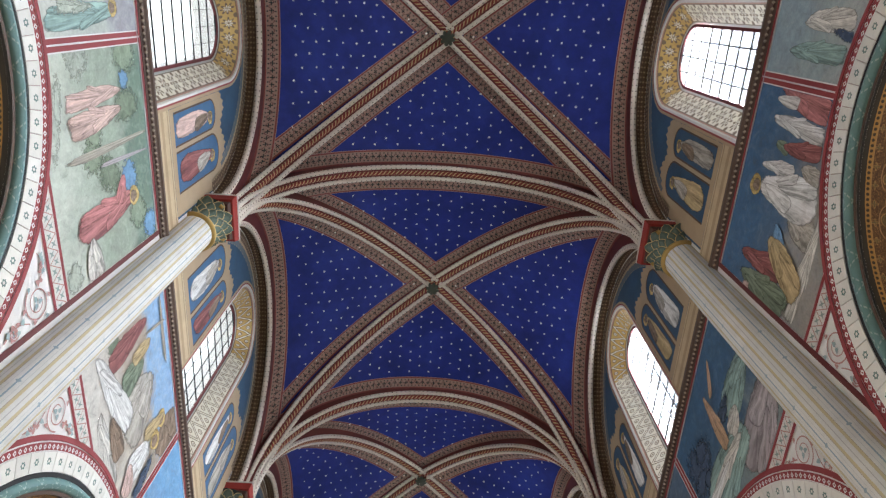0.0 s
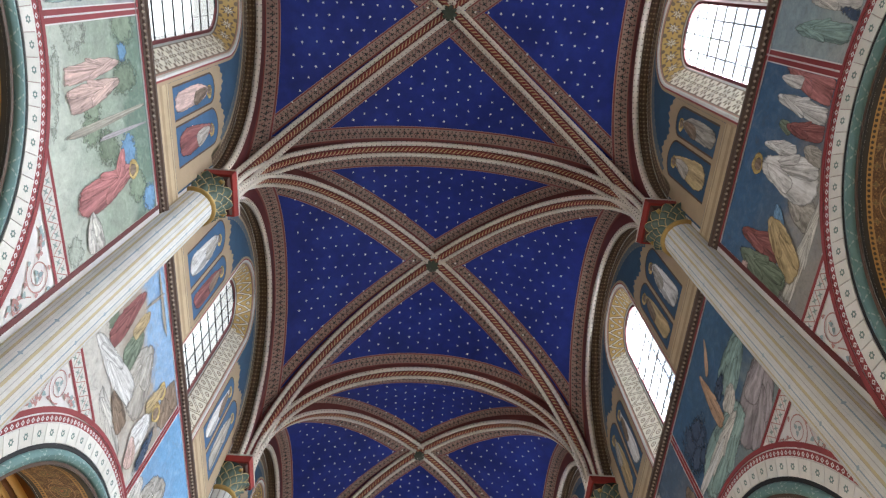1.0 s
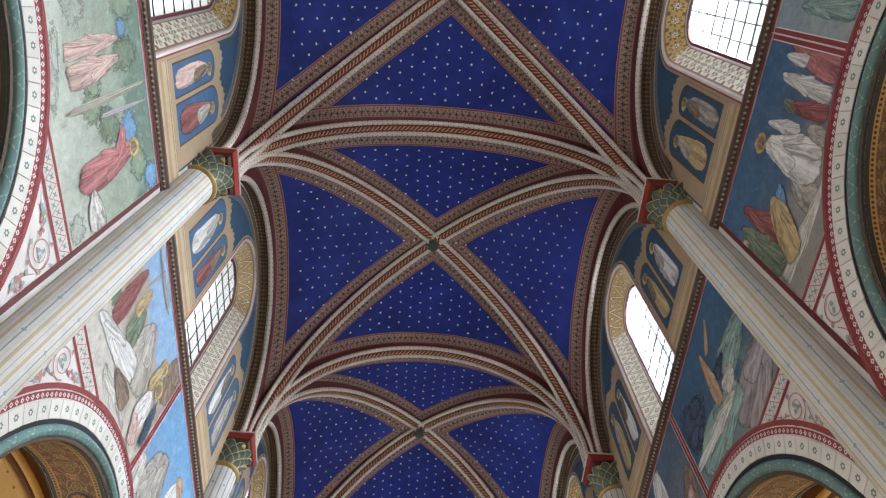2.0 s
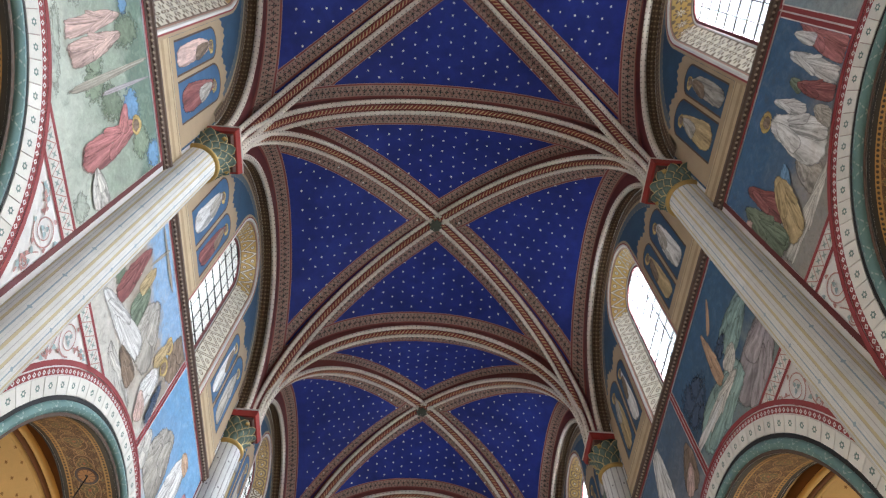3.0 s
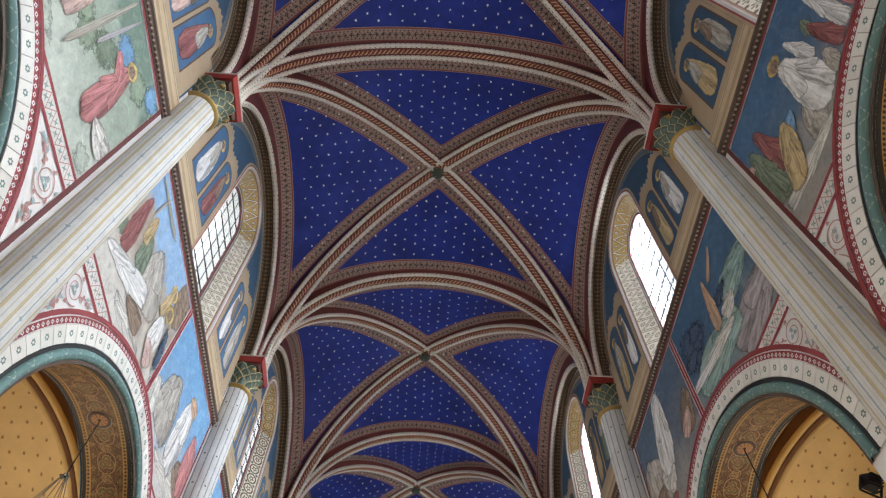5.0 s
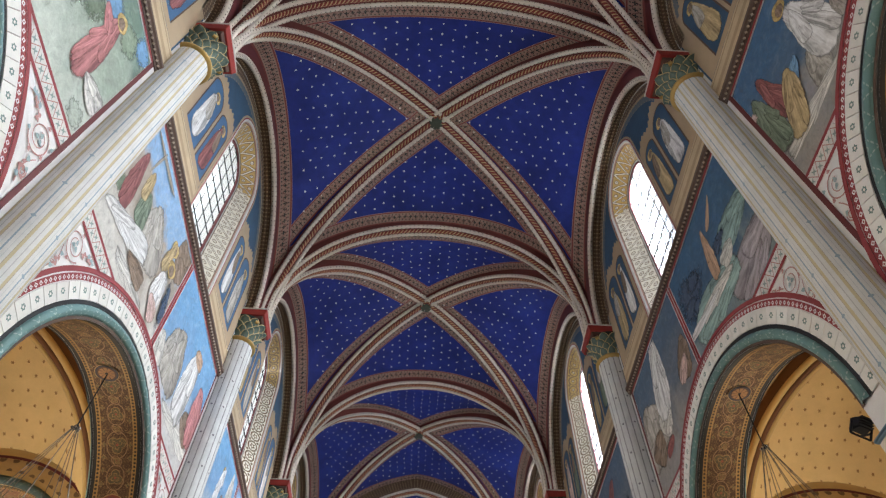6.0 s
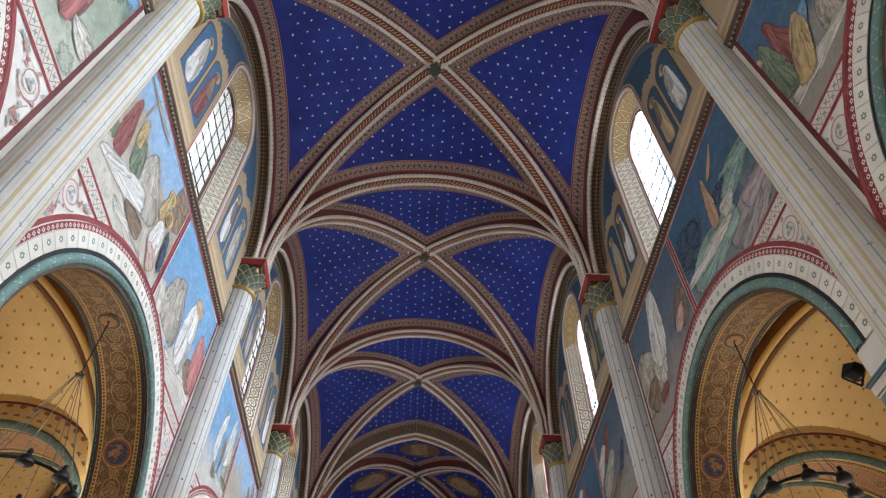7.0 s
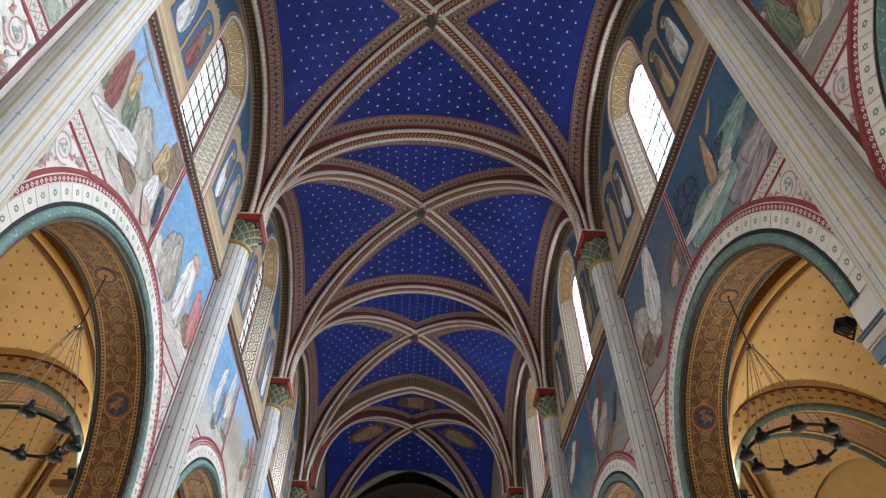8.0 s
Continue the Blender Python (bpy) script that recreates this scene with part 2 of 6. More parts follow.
def mat_beadband():
    """Red band with a row of white lozenges; v runs 0 to 0.14."""
    g = G("red_lozenge_band", 0.7)
    u, v = g.uv()
    k = g.cell(u, 0.085)
    w = g.math("SUBTRACT", v, 0.046)
    l = g.math("ADD", g.math("MULTIPLY", g.math("ABSOLUTE", k), 0.085), g.math("ABSOLUTE", w))
    c = g.mix(g.math("LESS_THAN", l, 0.031), RED, WHITE)
    c = g.mix(g.math("LESS_THAN", l, 0.014), c, RED)
    c = g.mix(g.math("LESS_THAN", v, 0.008), c, WHITE)
    return g.done(c, 0.25, 3.0)


def mat_soffit(name, base, vine, dark, half=0.315):
    """Brown and gold arabesques in alternating ovals and knots; v runs across the soffit, 0 to 0.63."""
    g = G(name, 0.55, 0.15)
    u, v = g.uv()
    w = g.math("SUBTRACT", v, half)
    aw = g.math("ABSOLUTE", w)
    c = g.mix(g.noise(6.0, 4.0), base, dark)
    line = (0.33, 0.19, 0.10)
    olive = (0.105, 0.085, 0.040)
    for shift, rad, lobes, turn in ((0.0, 0.175, 3.0, 0.0), (0.5, 0.150, 3.0, 3.1416), (0.25, 0.070, 4.0, 0.7854), (0.75, 0.070, 4.0, 0.7854)):
        k = g.math("MULTIPLY", g.cell(u, 0.96, shift), 0.96)
        d = g.length(k, w)
        ang = g.math("ADD", g.math("ARCTAN2", w, k), turn)
        r = g.math("SUBTRACT", d, g.math("ADD", rad, g.math("MULTIPLY", g.math("COSINE", g.math("MULTIPLY", ang, 2.0)), rad * 0.16)))
        c = g.mix(g.math("LESS_THAN", g.math("ABSOLUTE", r), 0.0055), c, line)
        lobe = g.math("SUBTRACT", d, g.math("MULTIPLY", g.math("ADD", 0.55, g.math("MULTIPLY", g.math("ABSOLUTE", g.math("COSINE", g.math("MULTIPLY", ang, lobes / 2))), 0.42)), rad * 0.80))
        c = g.mix(g.math("MULTIPLY", g.math("LESS_THAN", lobe, 0.0), 0.8), c, olive)
        c = g.mix(g.math("LESS_THAN", g.math("ABSOLUTE", lobe), 0.0045), c, vine)
        vein = g.math("SUBTRACT", d, g.math("MULTIPLY", g.math("ABSOLUTE", g.math("COSINE", g.math("MULTIPLY", ang, lobes / 2))), rad * 0.42))
        c = g.mix(g.math("LESS_THAN", g.math("ABSOLUTE", vein), 0.005), c, vine)
        c = g.mix(g.math("LESS_THAN", d, rad * 0.12), c, (0.30, 0.075, 0.04))
    gap = g.math("MULTIPLY", g.cell(u, 0.96 / 5), 0.96 / 5)
    for off in (-0.19, 0.19):
        e = g.math("SUBTRACT", w, off)
        bud = g.math("SUBTRACT", g.length(gap, e), g.math("ADD", 0.026, g.math("MULTIPLY", g.math("COSINE", g.math("MULTIPLY", g.math("ARCTAN2", e, gap), 4.0)), 0.014)))
        c = g.mix(g.math("LESS_THAN", bud, 0.0), c, olive)
        c = g.mix(g.math("LESS_THAN", g.math("ABSOLUTE", bud), 0.004), c, vine)
    curl = g.noise(22.0, 2.0, g.join(u, w, 0.0), 0.5, 2.5)
    c = g.mix(g.math("MULTIPLY", g.band(curl, 0.50, 0.54), 0.75), c, vine)
    scal = g.math("LESS_THAN", g.length(g.math("MULTIPLY", g.cell(u, 0.055), 0.055), g.math("SUBTRACT", aw, 0.262)), 0.017)
    c = g.mix(g.math("GREATER_THAN", aw, 0.235), c, g.mix(scal, (0.36, 0.20, 0.06), (0.05, 0.035, 0.02)))
    c = g.mix(g.band(aw, 0.226, 0.236), c, vine)
    c = g.mix(g.math("GREATER_THAN", aw, 0.290), c, (0.03, 0.025, 0.02))
    return g.done(c, 0.3, 3.0)


def mat_shaft():
    """White shaft with painted lines: v is round the shaft, u up it."""
    g = G("striped_shaft_paint", 0.7)
    u, v = g.uv()
    k = g.cell(v, 0.3142)
    ka = g.math("ABSOLUTE", k)
    c = g.mix(g.noise(5.0), (0.60, 0.59, 0.57), (0.70, 0.69, 0.67))
    c = g.mix(g.band(ka, 0.27, 0.36), c, (0.55, 0.47, 0.30))
    c = g.mix(g.band(ka, 0.255, 0.27), c, (0.38, 0.33, 0.27))
    c = g.mix(g.math("GREATER_THAN", ka, 0.485), c, (0.46, 0.45, 0.44))
    c = g.mix(g.band(ka, 0.135, 0.150), c, (0.50, 0.51, 0.52))
    c = g.mix(g.math("LESS_THAN", ka, 0.026), c, (0.30, 0.38, 0.44))
    cu = g.cell(u, 0.62)
    cross = g.math("LESS_THAN", g.math("ADD", g.math("MULTIPLY", ka, 0.3142), g.math("MULTIPLY", g.math("ABSOLUTE", cu), 0.62)), 0.030)
    c = g.mix(cross, c, (0.30, 0.38, 0.44))
    return g.done(c, 0.2, 2.5)


def mat_shaft_grey():
    """Grey-white shaft with dark pencil lines and small dots between them."""
    g = G("lined_shaft_paint", 0.7)
    u, v = g.uv()
    k = g.cell(v, 0.1178)
    ka = g.math("ABSOLUTE", k)
    c = g.mix(g.noise(5.0), (0.54, 0.54, 0.54), (0.64, 0.64, 0.63))
    c = g.mix(g.math("GREATER_THAN", ka, 0.44), c, (0.20, 0.20, 0.21))
    c = g.mix(g.band(ka, 0.36, 0.39), c, (0.40, 0.38, 0.36))
    kd = g.cell(v, 0.2356)
    cu = g.cell(u, 0.66)
    dot = g.math("LESS_THAN", g.length(g.math("MULTIPLY", kd, 0.2356), g.math("MULTIPLY", cu, 0.66)), 0.020)
    c = g.mix(dot, c, (0.16, 0.15, 0.17))
    return g.done(c, 0.2, 2.5)


def mat_dado():
    g = G("tan_dado", 0.7)
    x, y, z = g.obj()
    k = g.cell(z, 0.17)
    c = g.mix(g.math("LESS_THAN", g.math("ABSOLUTE", k), 0.06), (0.48, 0.37, 0.24), (0.26, 0.17, 0.10))
    c = g.mix(g.band(z, 10.98, 11.07), c, (0.36, 0.26, 0.16))
    return g.done(c, 0.35, 4.0)


def mat_splay(kind):
    """Gilt window splay: zigzag triangles with bosses, leafy crosses or linked rings between border lines."""
    g = G("gilt_splay_" + kind, 0.40, 0.18)
    u, v = g.uv()
    w = g.math("SUBTRACT", v, 0.23)
    aw = g.math("ABSOLUTE", w)
    dark, lite = (0.185, 0.130, 0.082), (0.76, 0.70, 0.58)
    # gold above the springing; below it the window's glow is put into paler paint
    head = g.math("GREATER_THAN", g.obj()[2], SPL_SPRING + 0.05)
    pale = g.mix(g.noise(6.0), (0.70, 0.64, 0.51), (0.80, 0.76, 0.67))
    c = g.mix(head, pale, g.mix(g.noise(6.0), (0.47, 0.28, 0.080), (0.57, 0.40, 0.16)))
    if kind == "zigzag":
        k = g.cell(u, 0.36)
        ka = g.math("ABSOLUTE", k)
        off = g.math("ABSOLUTE", g.math("SUBTRACT", g.math("MULTIPLY", ka, 0.60), g.math("ADD", w, 0.15)))
        c = g.mix(g.math("LESS_THAN", off, 0.054), c, dark)
        c = g.mix(g.math("LESS_THAN", off, 0.024), c, lite)
        d1 = g.length(g.math("MULTIPLY", k, 0.36), g.math("SUBTRACT", w, 0.085))
        d2 = g.length(g.math("MULTIPLY", g.math("SUBTRACT", ka, 0.5), 0.36), g.math("ADD", w, 0.085))
        for d in (d1, d2):
            c = g.mix(g.math("LESS_THAN", d, 0.050), c, dark)
            c = g.mix(g.math("LESS_THAN", d, 0.034), c, lite)
            c = g.mix(g.math("LESS_THAN", d, 0.014), c, dark)
    elif kind == "leaf":
        k = g.math("MULTIPLY", g.cell(u, 0.34), 0.34)
        d, ang = g.length(k, w), g.math("ARCTAN2", w, k)
        lobe = g.math("MULTIPLY", g.math("ABSOLUTE", g.math("COSINE", g.math("MULTIPLY", ang, 4.0))), 0.115)
        c = g.mix(g.math("LESS_THAN", d, g.math("ADD", lobe, 0.028)), c, dark)
        c = g.mix(g.math("LESS_THAN", d, g.math("SUBTRACT", lobe, 0.030)), c, lite)
        c = g.mix(g.math("LESS_THAN", d, 0.020), c, dark)
        k2 = g.math("MULTIPLY", g.cell(u, 0.34, 0.5), 0.34)
        d2 = g.length(k2, g.math("SUBTRACT", aw, 0.145))
        c = g.mix(g.math("LESS_THAN", d2, 0.045), c, dark)
    else:
        k = g.math("MULTIPLY", g.cell(u, 0.31), 0.31)
        d, ang = g.length(k, w), g.math("ARCTAN2", w, k)
        c = g.mix(g.math("LESS_THAN", g.math("ABSOLUTE", g.math("SUBTRACT", d, 0.125)), 0.020), c, dark)
        rose = g.math("ADD", 0.060, g.math("MULTIPLY", g.math("COSINE", g.math("MULTIPLY", ang, 5.0)), 0.022))
        c = g.mix(g.math("LESS_THAN", d, rose), c, dark)
        c = g.mix(g.math("LESS_THAN", d, 0.026), c, lite)
        k2 = g.math("MULTIPLY", g.cell(u, 0.31, 0.5), 0.31)
        c = g.mix(g.math("LESS_THAN", g.length(k2, g.math("SUBTRACT", aw, 0.115)), 0.034), c, dark)
    c = g.mix(g.band(aw, 0.166, 0.182), c, dark)
    c = g.mix(g.math("LESS_THAN", w, -0.182), c, (0.40, 0.22, 0.17))
    c = g.mix(g.math("LESS_THAN", w, -0.205), c, (0.60, 0.57, 0.52))
    c = g.mix(g.math("GREATER_THAN", w, 0.182), c, (0.42, 0.43, 0.40))
    return g.done(c, 0.25, 4.0, 0.3)


def mat_aisle():
    """Ochre aisle vault with rows of small dark stars."""
    g = G("ochre_vault", 0.7)
    u, v = g.uv()
    row = g.math("FLOOR", g.math("DIVIDE", v, 0.21))
    shift = g.math("MULTIPLY", g.math("FRACT", g.math("MULTIPLY", row, 0.5)), 1.0)
    a = g.math("SUBTRACT", g.math("FRACT", g.math("ADD", g.math("DIVIDE", u, 0.25), shift)), 0.5)
    b = g.math("SUBTRACT", g.math("FRACT", g.math("DIVIDE", v, 0.21)), 0.5)
    d = g.length(g.math("MULTIPLY", a, 0.25), g.math("MULTIPLY", b, 0.21))
    ang = g.math("ARCTAN2", b, a)
    st = g.math("LESS_THAN", d, g.math("ADD", 0.022, g.math("MULTIPLY", g.math("COSINE", g.math("MULTIPLY", ang, 6.0)), 0.008)))
    c = g.mix(g.noise(1.4, 5.0), (0.60, 0.405, 0.165), (0.70, 0.50, 0.25))
    c = g.mix(st, c, (0.28, 0.15, 0.055))
    return g.done(c, 0.25, 2.0)


def mat_painting(name, top, mid, low, seed, warm=(0.42, 0.33, 0.26)):
    """Faded wall painting: sky over misty landscape, in broken brushwork."""
    g = G(name, 0.72)
    x, y, z = g.obj()
    vec = g.join(g.math("ADD", x, seed * 3.1), g.math("ADD", y, seed * 1.7), z)
    big = g.noise(0.9, 6.0, vec, 0.62, 0.8)
    med = g.noise(4.5, 6.0, vec, 0.7, 1.5)
    fine = g.noise(17.0, 5.0, vec, 0.7, 0.8)
    h = g.math("ADD", g.math("DIVIDE", g.math("SUBTRACT", z, 8.2), 2.4), g.math("MULTIPLY", g.math("SUBTRACT", big, 0.5), 0.9))
    c = g.ramp(h, [(0.12, low), (0.42, mid), (0.60, mid), (0.74, top)])
    grey = tuple(0.5 * (p + q) for p, q in zip(mid, low))
    c = g.mix(g.math("MULTIPLY", g.math("MULTIPLY", g.math("SUBTRACT", med, 0.5), 3.0), 0.45), c, tuple(min(k * 1.35 + 0.03, 0.8) for k in grey))
    c = g.mix(g.math("MULTIPLY", g.math("MULTIPLY", g.math("SUBTRACT", 0.46, med), 5.0), 0.60), c, tuple(k * 0.50 for k in grey))
    k = g.math("ADD", 0.72, g.math("MULTIPLY", fine, 0.56))
    c = g.mix(1.0, c, g.join(k, k, k), "MULTIPLY")
    return g.done(c, 0.35, 6.0, 0.1)


def mat_cloth(name, color, folds=True):
    """A painted drapery or leafy shape: folds run from its narrow end to its hem, the rim is brushed out."""
    g = G(name, 0.72)
    u, v = g.uv()
    rim = g.length(u, v)
    info = g.t.nodes.new("ShaderNodeObjectInfo")
    pick = g.math("MULTIPLY", info.outputs["Random"], 37.0)
    x, y, z = g.obj()
    if folds:
        bend = g.noise(1.6, 3.0, g.join(u, v, pick), 0.6, 0.5)
        wave = g.math("SINE", g.math("ADD", g.math("MULTIPLY", v, 7.5), g.math("MULTIPLY", g.math("ADD", bend, g.math("MULTIPLY", info.outputs["Random"], 2.0)), 11.0)))
        streak = g.noise(3.2, 5.0, g.join(g.math("MULTIPLY", u, 0.45), g.math("MULTIPLY", v, 1.9), pick), 0.65, 0.7)
        s = g.math("ADD", g.math("MULTIPLY", wave, 0.11), streak)
        s = g.math("ADD", s, g.math("MULTIPLY", g.math("SUBTRACT", g.math("MULTIPLY", v, -1.0), rim), 0.09))
        s = g.math("ADD", s, 0.05)
    else:
        s = g.noise(9.0, 6.0, g.join(y, z, pick), 0.75, 0.9)
    s = g.math("ADD", s, g.math("MULTIPLY", g.math("SUBTRACT", info.outputs["Random"], 0.5), 0.13))
    dark = tuple(k * 0.42 for k in color)
    lite = tuple(min(k * 1.30 + 0.03, 0.82) for k in color)
    c = g.ramp(s, [(0.26, dark), (0.44, tuple(k * 0.82 for k in color)), (0.56, color), (0.74, lite)])
    n = g.noise(8.0 if folds else 14.0, 4.0, None, 0.7, 0.6)
    speed, rag = (11.0, 3.2) if folds else (3.0, 4.5)
    a = g.math("ADD", g.math("MULTIPLY", g.math("SUBTRACT", 1.0, rim), speed), g.math("MULTIPLY", g.math("SUBTRACT", n, 0.56), rag))
    g.put(g.b.inputs["Alpha"], g.math("MINIMUM", g.math("MAXIMUM", a, 0.0), 1.0))
    return g.done(c, 0.3, 10.0, 0.08)


M["web"] = mat_web()
M["border"] = mat_border()
M["twist"] = mat_twist("red_gold_twist", (0.22, 0.038, 0.026), (0.54, 0.36, 0.19), 0.105)
M["teal_twist"] = mat_rope("teal_roll", (0.125, 0.22, 0.215), (0.48, 0.55, 0.52))
M["roll"] = mat_dotted("dotted_white_roll", (0.66, 0.585, 0.50), (0.11, 0.09, 0.07), 0.12, 0.015, 0.088)
M["flank"] = plain("rib_flank", (0.165, 0.042, 0.035), 0.7)
M["brown_band"] = mat_dotted("brown_moulded_band", (0.14, 0.085, 0.05), (0.36, 0.26, 0.15), 0.1, 0.02, 0.07)
M["voussoir"] = mat_voussoir()
M["beadband"] = mat_beadband()
M["soffit"] = mat_soffit("gilt_brown_soffit", (0.118, 0.054, 0.021), (0.38, 0.22, 0.085), (0.056, 0.029, 0.014), 0.345)
M["soffit_red"] = mat_soffit("red_brown_soffit", (0.34, 0.15, 0.09), (0.50, 0.33, 0.16), (0.22, 0.10, 0.06))
M["shaft"] = mat_shaft()
M["shaft_grey"] = mat_shaft_grey()


def mat_rosette(name, petal, gap, petals):
    """A painted round: petals about its middle."""
    g = G(name, 0.6)
    u, v = g.uv()
    d = g.length(u, v)
    ang = g.math("ARCTAN2", v, u)
    f = g.math("ABSOLUTE", g.math("SINE", g.math("MULTIPLY", ang, petals / 2)))
    c = g.mix(g.math("LESS_THAN", f, 0.28), petal, gap)
    c = g.mix(g.math("GREATER_THAN", d, 0.112), c, gap)
    c = g.mix(g.math("LESS_THAN", d, 0.022), c, (0.03, 0.02, 0.015))
    return g.done(c, 0.4, 14.0)


def mat_medallion(name):
    """A worn brown ornament on a night-blue round."""
    g = G(name, 0.6)
    u, v = g.uv()
    d = g.length(u, g.math("MULTIPLY", v, 1.15))
    n = g.noise(9.0, 3.0, g.join(u, v, 0.0), 0.55, 1.2)
    s = g.math("ADD", n, g.math("MULTIPLY", d, -1.6))
    c = g.mix(g.math("GREATER_THAN", s, 0.36), (0.035, 0.045, 0.07), (0.25, 0.115, 0.05))
    c = g.mix(g.math("GREATER_THAN", s, 0.50), c, (0.36, 0.20, 0.10))
    return g.done(c, 0.4, 14.0)


M["dado"] = mat_dado()
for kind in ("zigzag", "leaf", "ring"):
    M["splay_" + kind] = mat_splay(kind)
M["aisle"] = mat_aisle()


def mat_bandleaf():
    """Pale band with a zigzag stem and slanting grey-green leaves; v runs 0 to 0.185."""
    g = G("grey_leaf_band", 0.75)
    u, v = g.uv()
    w = g.math("SUBTRACT", v, 0.0925)
    k = g.cell(u, 0.20)
    off = g.math("ABSOLUTE", g.math("SUBTRACT", g.math("MULTIPLY", g.math("ABSOLUTE", k), 0.34), g.math("ADD", w, 0.085)))
    c = g.mix(g.noise(7.0), (0.58, 0.56, 0.53), (0.66, 0.64, 0.61))
    for shift, sgn in ((0.0, 1.0), (0.5, -1.0)):
        q = g.math("MULTIPLY", g.cell(u, 0.20, shift), 0.20)
        e = g.math("SUBTRACT", g.math("MULTIPLY", w, sgn), 0.028)
        for lean in (-0.8, 0.8):
            f = g.math("ADD", g.math("ABSOLUTE", g.math("SUBTRACT", q, g.math("MULTIPLY", e, lean))), g.math("MULTIPLY", g.math("ABSOLUTE", e), 0.42))
            c = g.mix(g.math("LESS_THAN", f, 0.019), c, (0.25, 0.31, 0.29))
    c = g.mix(g.math("LESS_THAN", off, 0.011), c, (0.40, 0.20, 0.18))
    return g.done(c, 0.25, 3.0)


M["bandleaf"] = mat_bandleaf()


def mat_pane():
    m = bpy.data.materials.new("clear_quarry_glass")
    m.use_nodes = True
    t = m.node_tree
    t.nodes.clear()
    out = t.nodes.new("ShaderNodeOutputMaterial")
    tr, tl, gl = (t.nodes.new(k) for k in ("ShaderNodeBsdfTransparent", "ShaderNodeBsdfTranslucent", "ShaderNodeBsdfGlossy"))
    tr.inputs[0].default_value = (0.95, 0.97, 0.96, 1)
    tl.inputs[0].default_value = (0.9, 0.92, 0.9, 1)
    gl.inputs["Roughness"].default_value = 0.1
    a, b = t.nodes.new("ShaderNodeMixShader"), t.nodes.new("ShaderNodeMixShader")
    a.inputs[0].default_value, b.inputs[0].default_value = 0.12, 0.05
    t.links.new(tr.outputs[0], a.inputs[1])
    t.links.new(tl.outputs[0], a.inputs[2])
    t.links.new(a.outputs[0], b.inputs[1])
    t.links.new(gl.outputs[0], b.inputs[2])
    t.links.new(b.outputs[0], out.inputs[0])
    return m


M["pane"] = mat_pane()


# ---- the two sides of the nave ----
class Side:
    """Wall axes: d metres out from the wall face into the nave, y along, z up."""
    def __init__(self, name, face, sign):
        self.name, self.face, self.sign = name, face, sign

    def p(self, d, y, z):
        return Vector((self.face + self.sign * d, y, z))


NORTH, SOUTH = Side("north", WALL_N, 1), Side("south", WALL_S, -1)


def outline(yc, half, spring, sill, n=20):
    """Round-headed outline from the sill up, over and down again: (y, z)."""
    pts = [(yc - half, sill + (spring - sill) * i / 6) for i in range(6)]
    pts += [(yc - half * math.cos(math.pi * i / n), spring + half * math.sin(math.pi * i / n)) for i in range(n + 1)]
    pts += [(yc + half, spring - (spring - sill) * i / 6) for i in range(1, 7)]
    return pts


def strips(lump, side, d, ys, low, high):
    """A face of the wall between two heights given along y."""
    top, bot = [side.p(d, y, high(y)) for y in ys], [side.p(d, y, low(y)) for y in ys]
    lump.grid([bot, top], [[(v.y, v.z) for v in bot], [(v.y, v.z) for v in top]])


def span(a, b, n):
    return [a + (b - a) * i / n for i in range(n + 1)]


def arc_y(yc, r, n=36):
    return [yc - r * math.cos(math.pi * i / n) for i in range(n + 1)]


def circle_path(side, d, yc, zc, r, n=48, lo=0.0, hi=180.0):
    out = []
    for i in range(n + 1):
        a = radians(lo + (hi - lo) * i / n)
        out.append((side.p(d, yc - r * math.cos(a), zc + r * math.sin(a)), Vector((0, -math.cos(a), math.sin(a))), Vector((side.sign, 0, 0))))
    return out


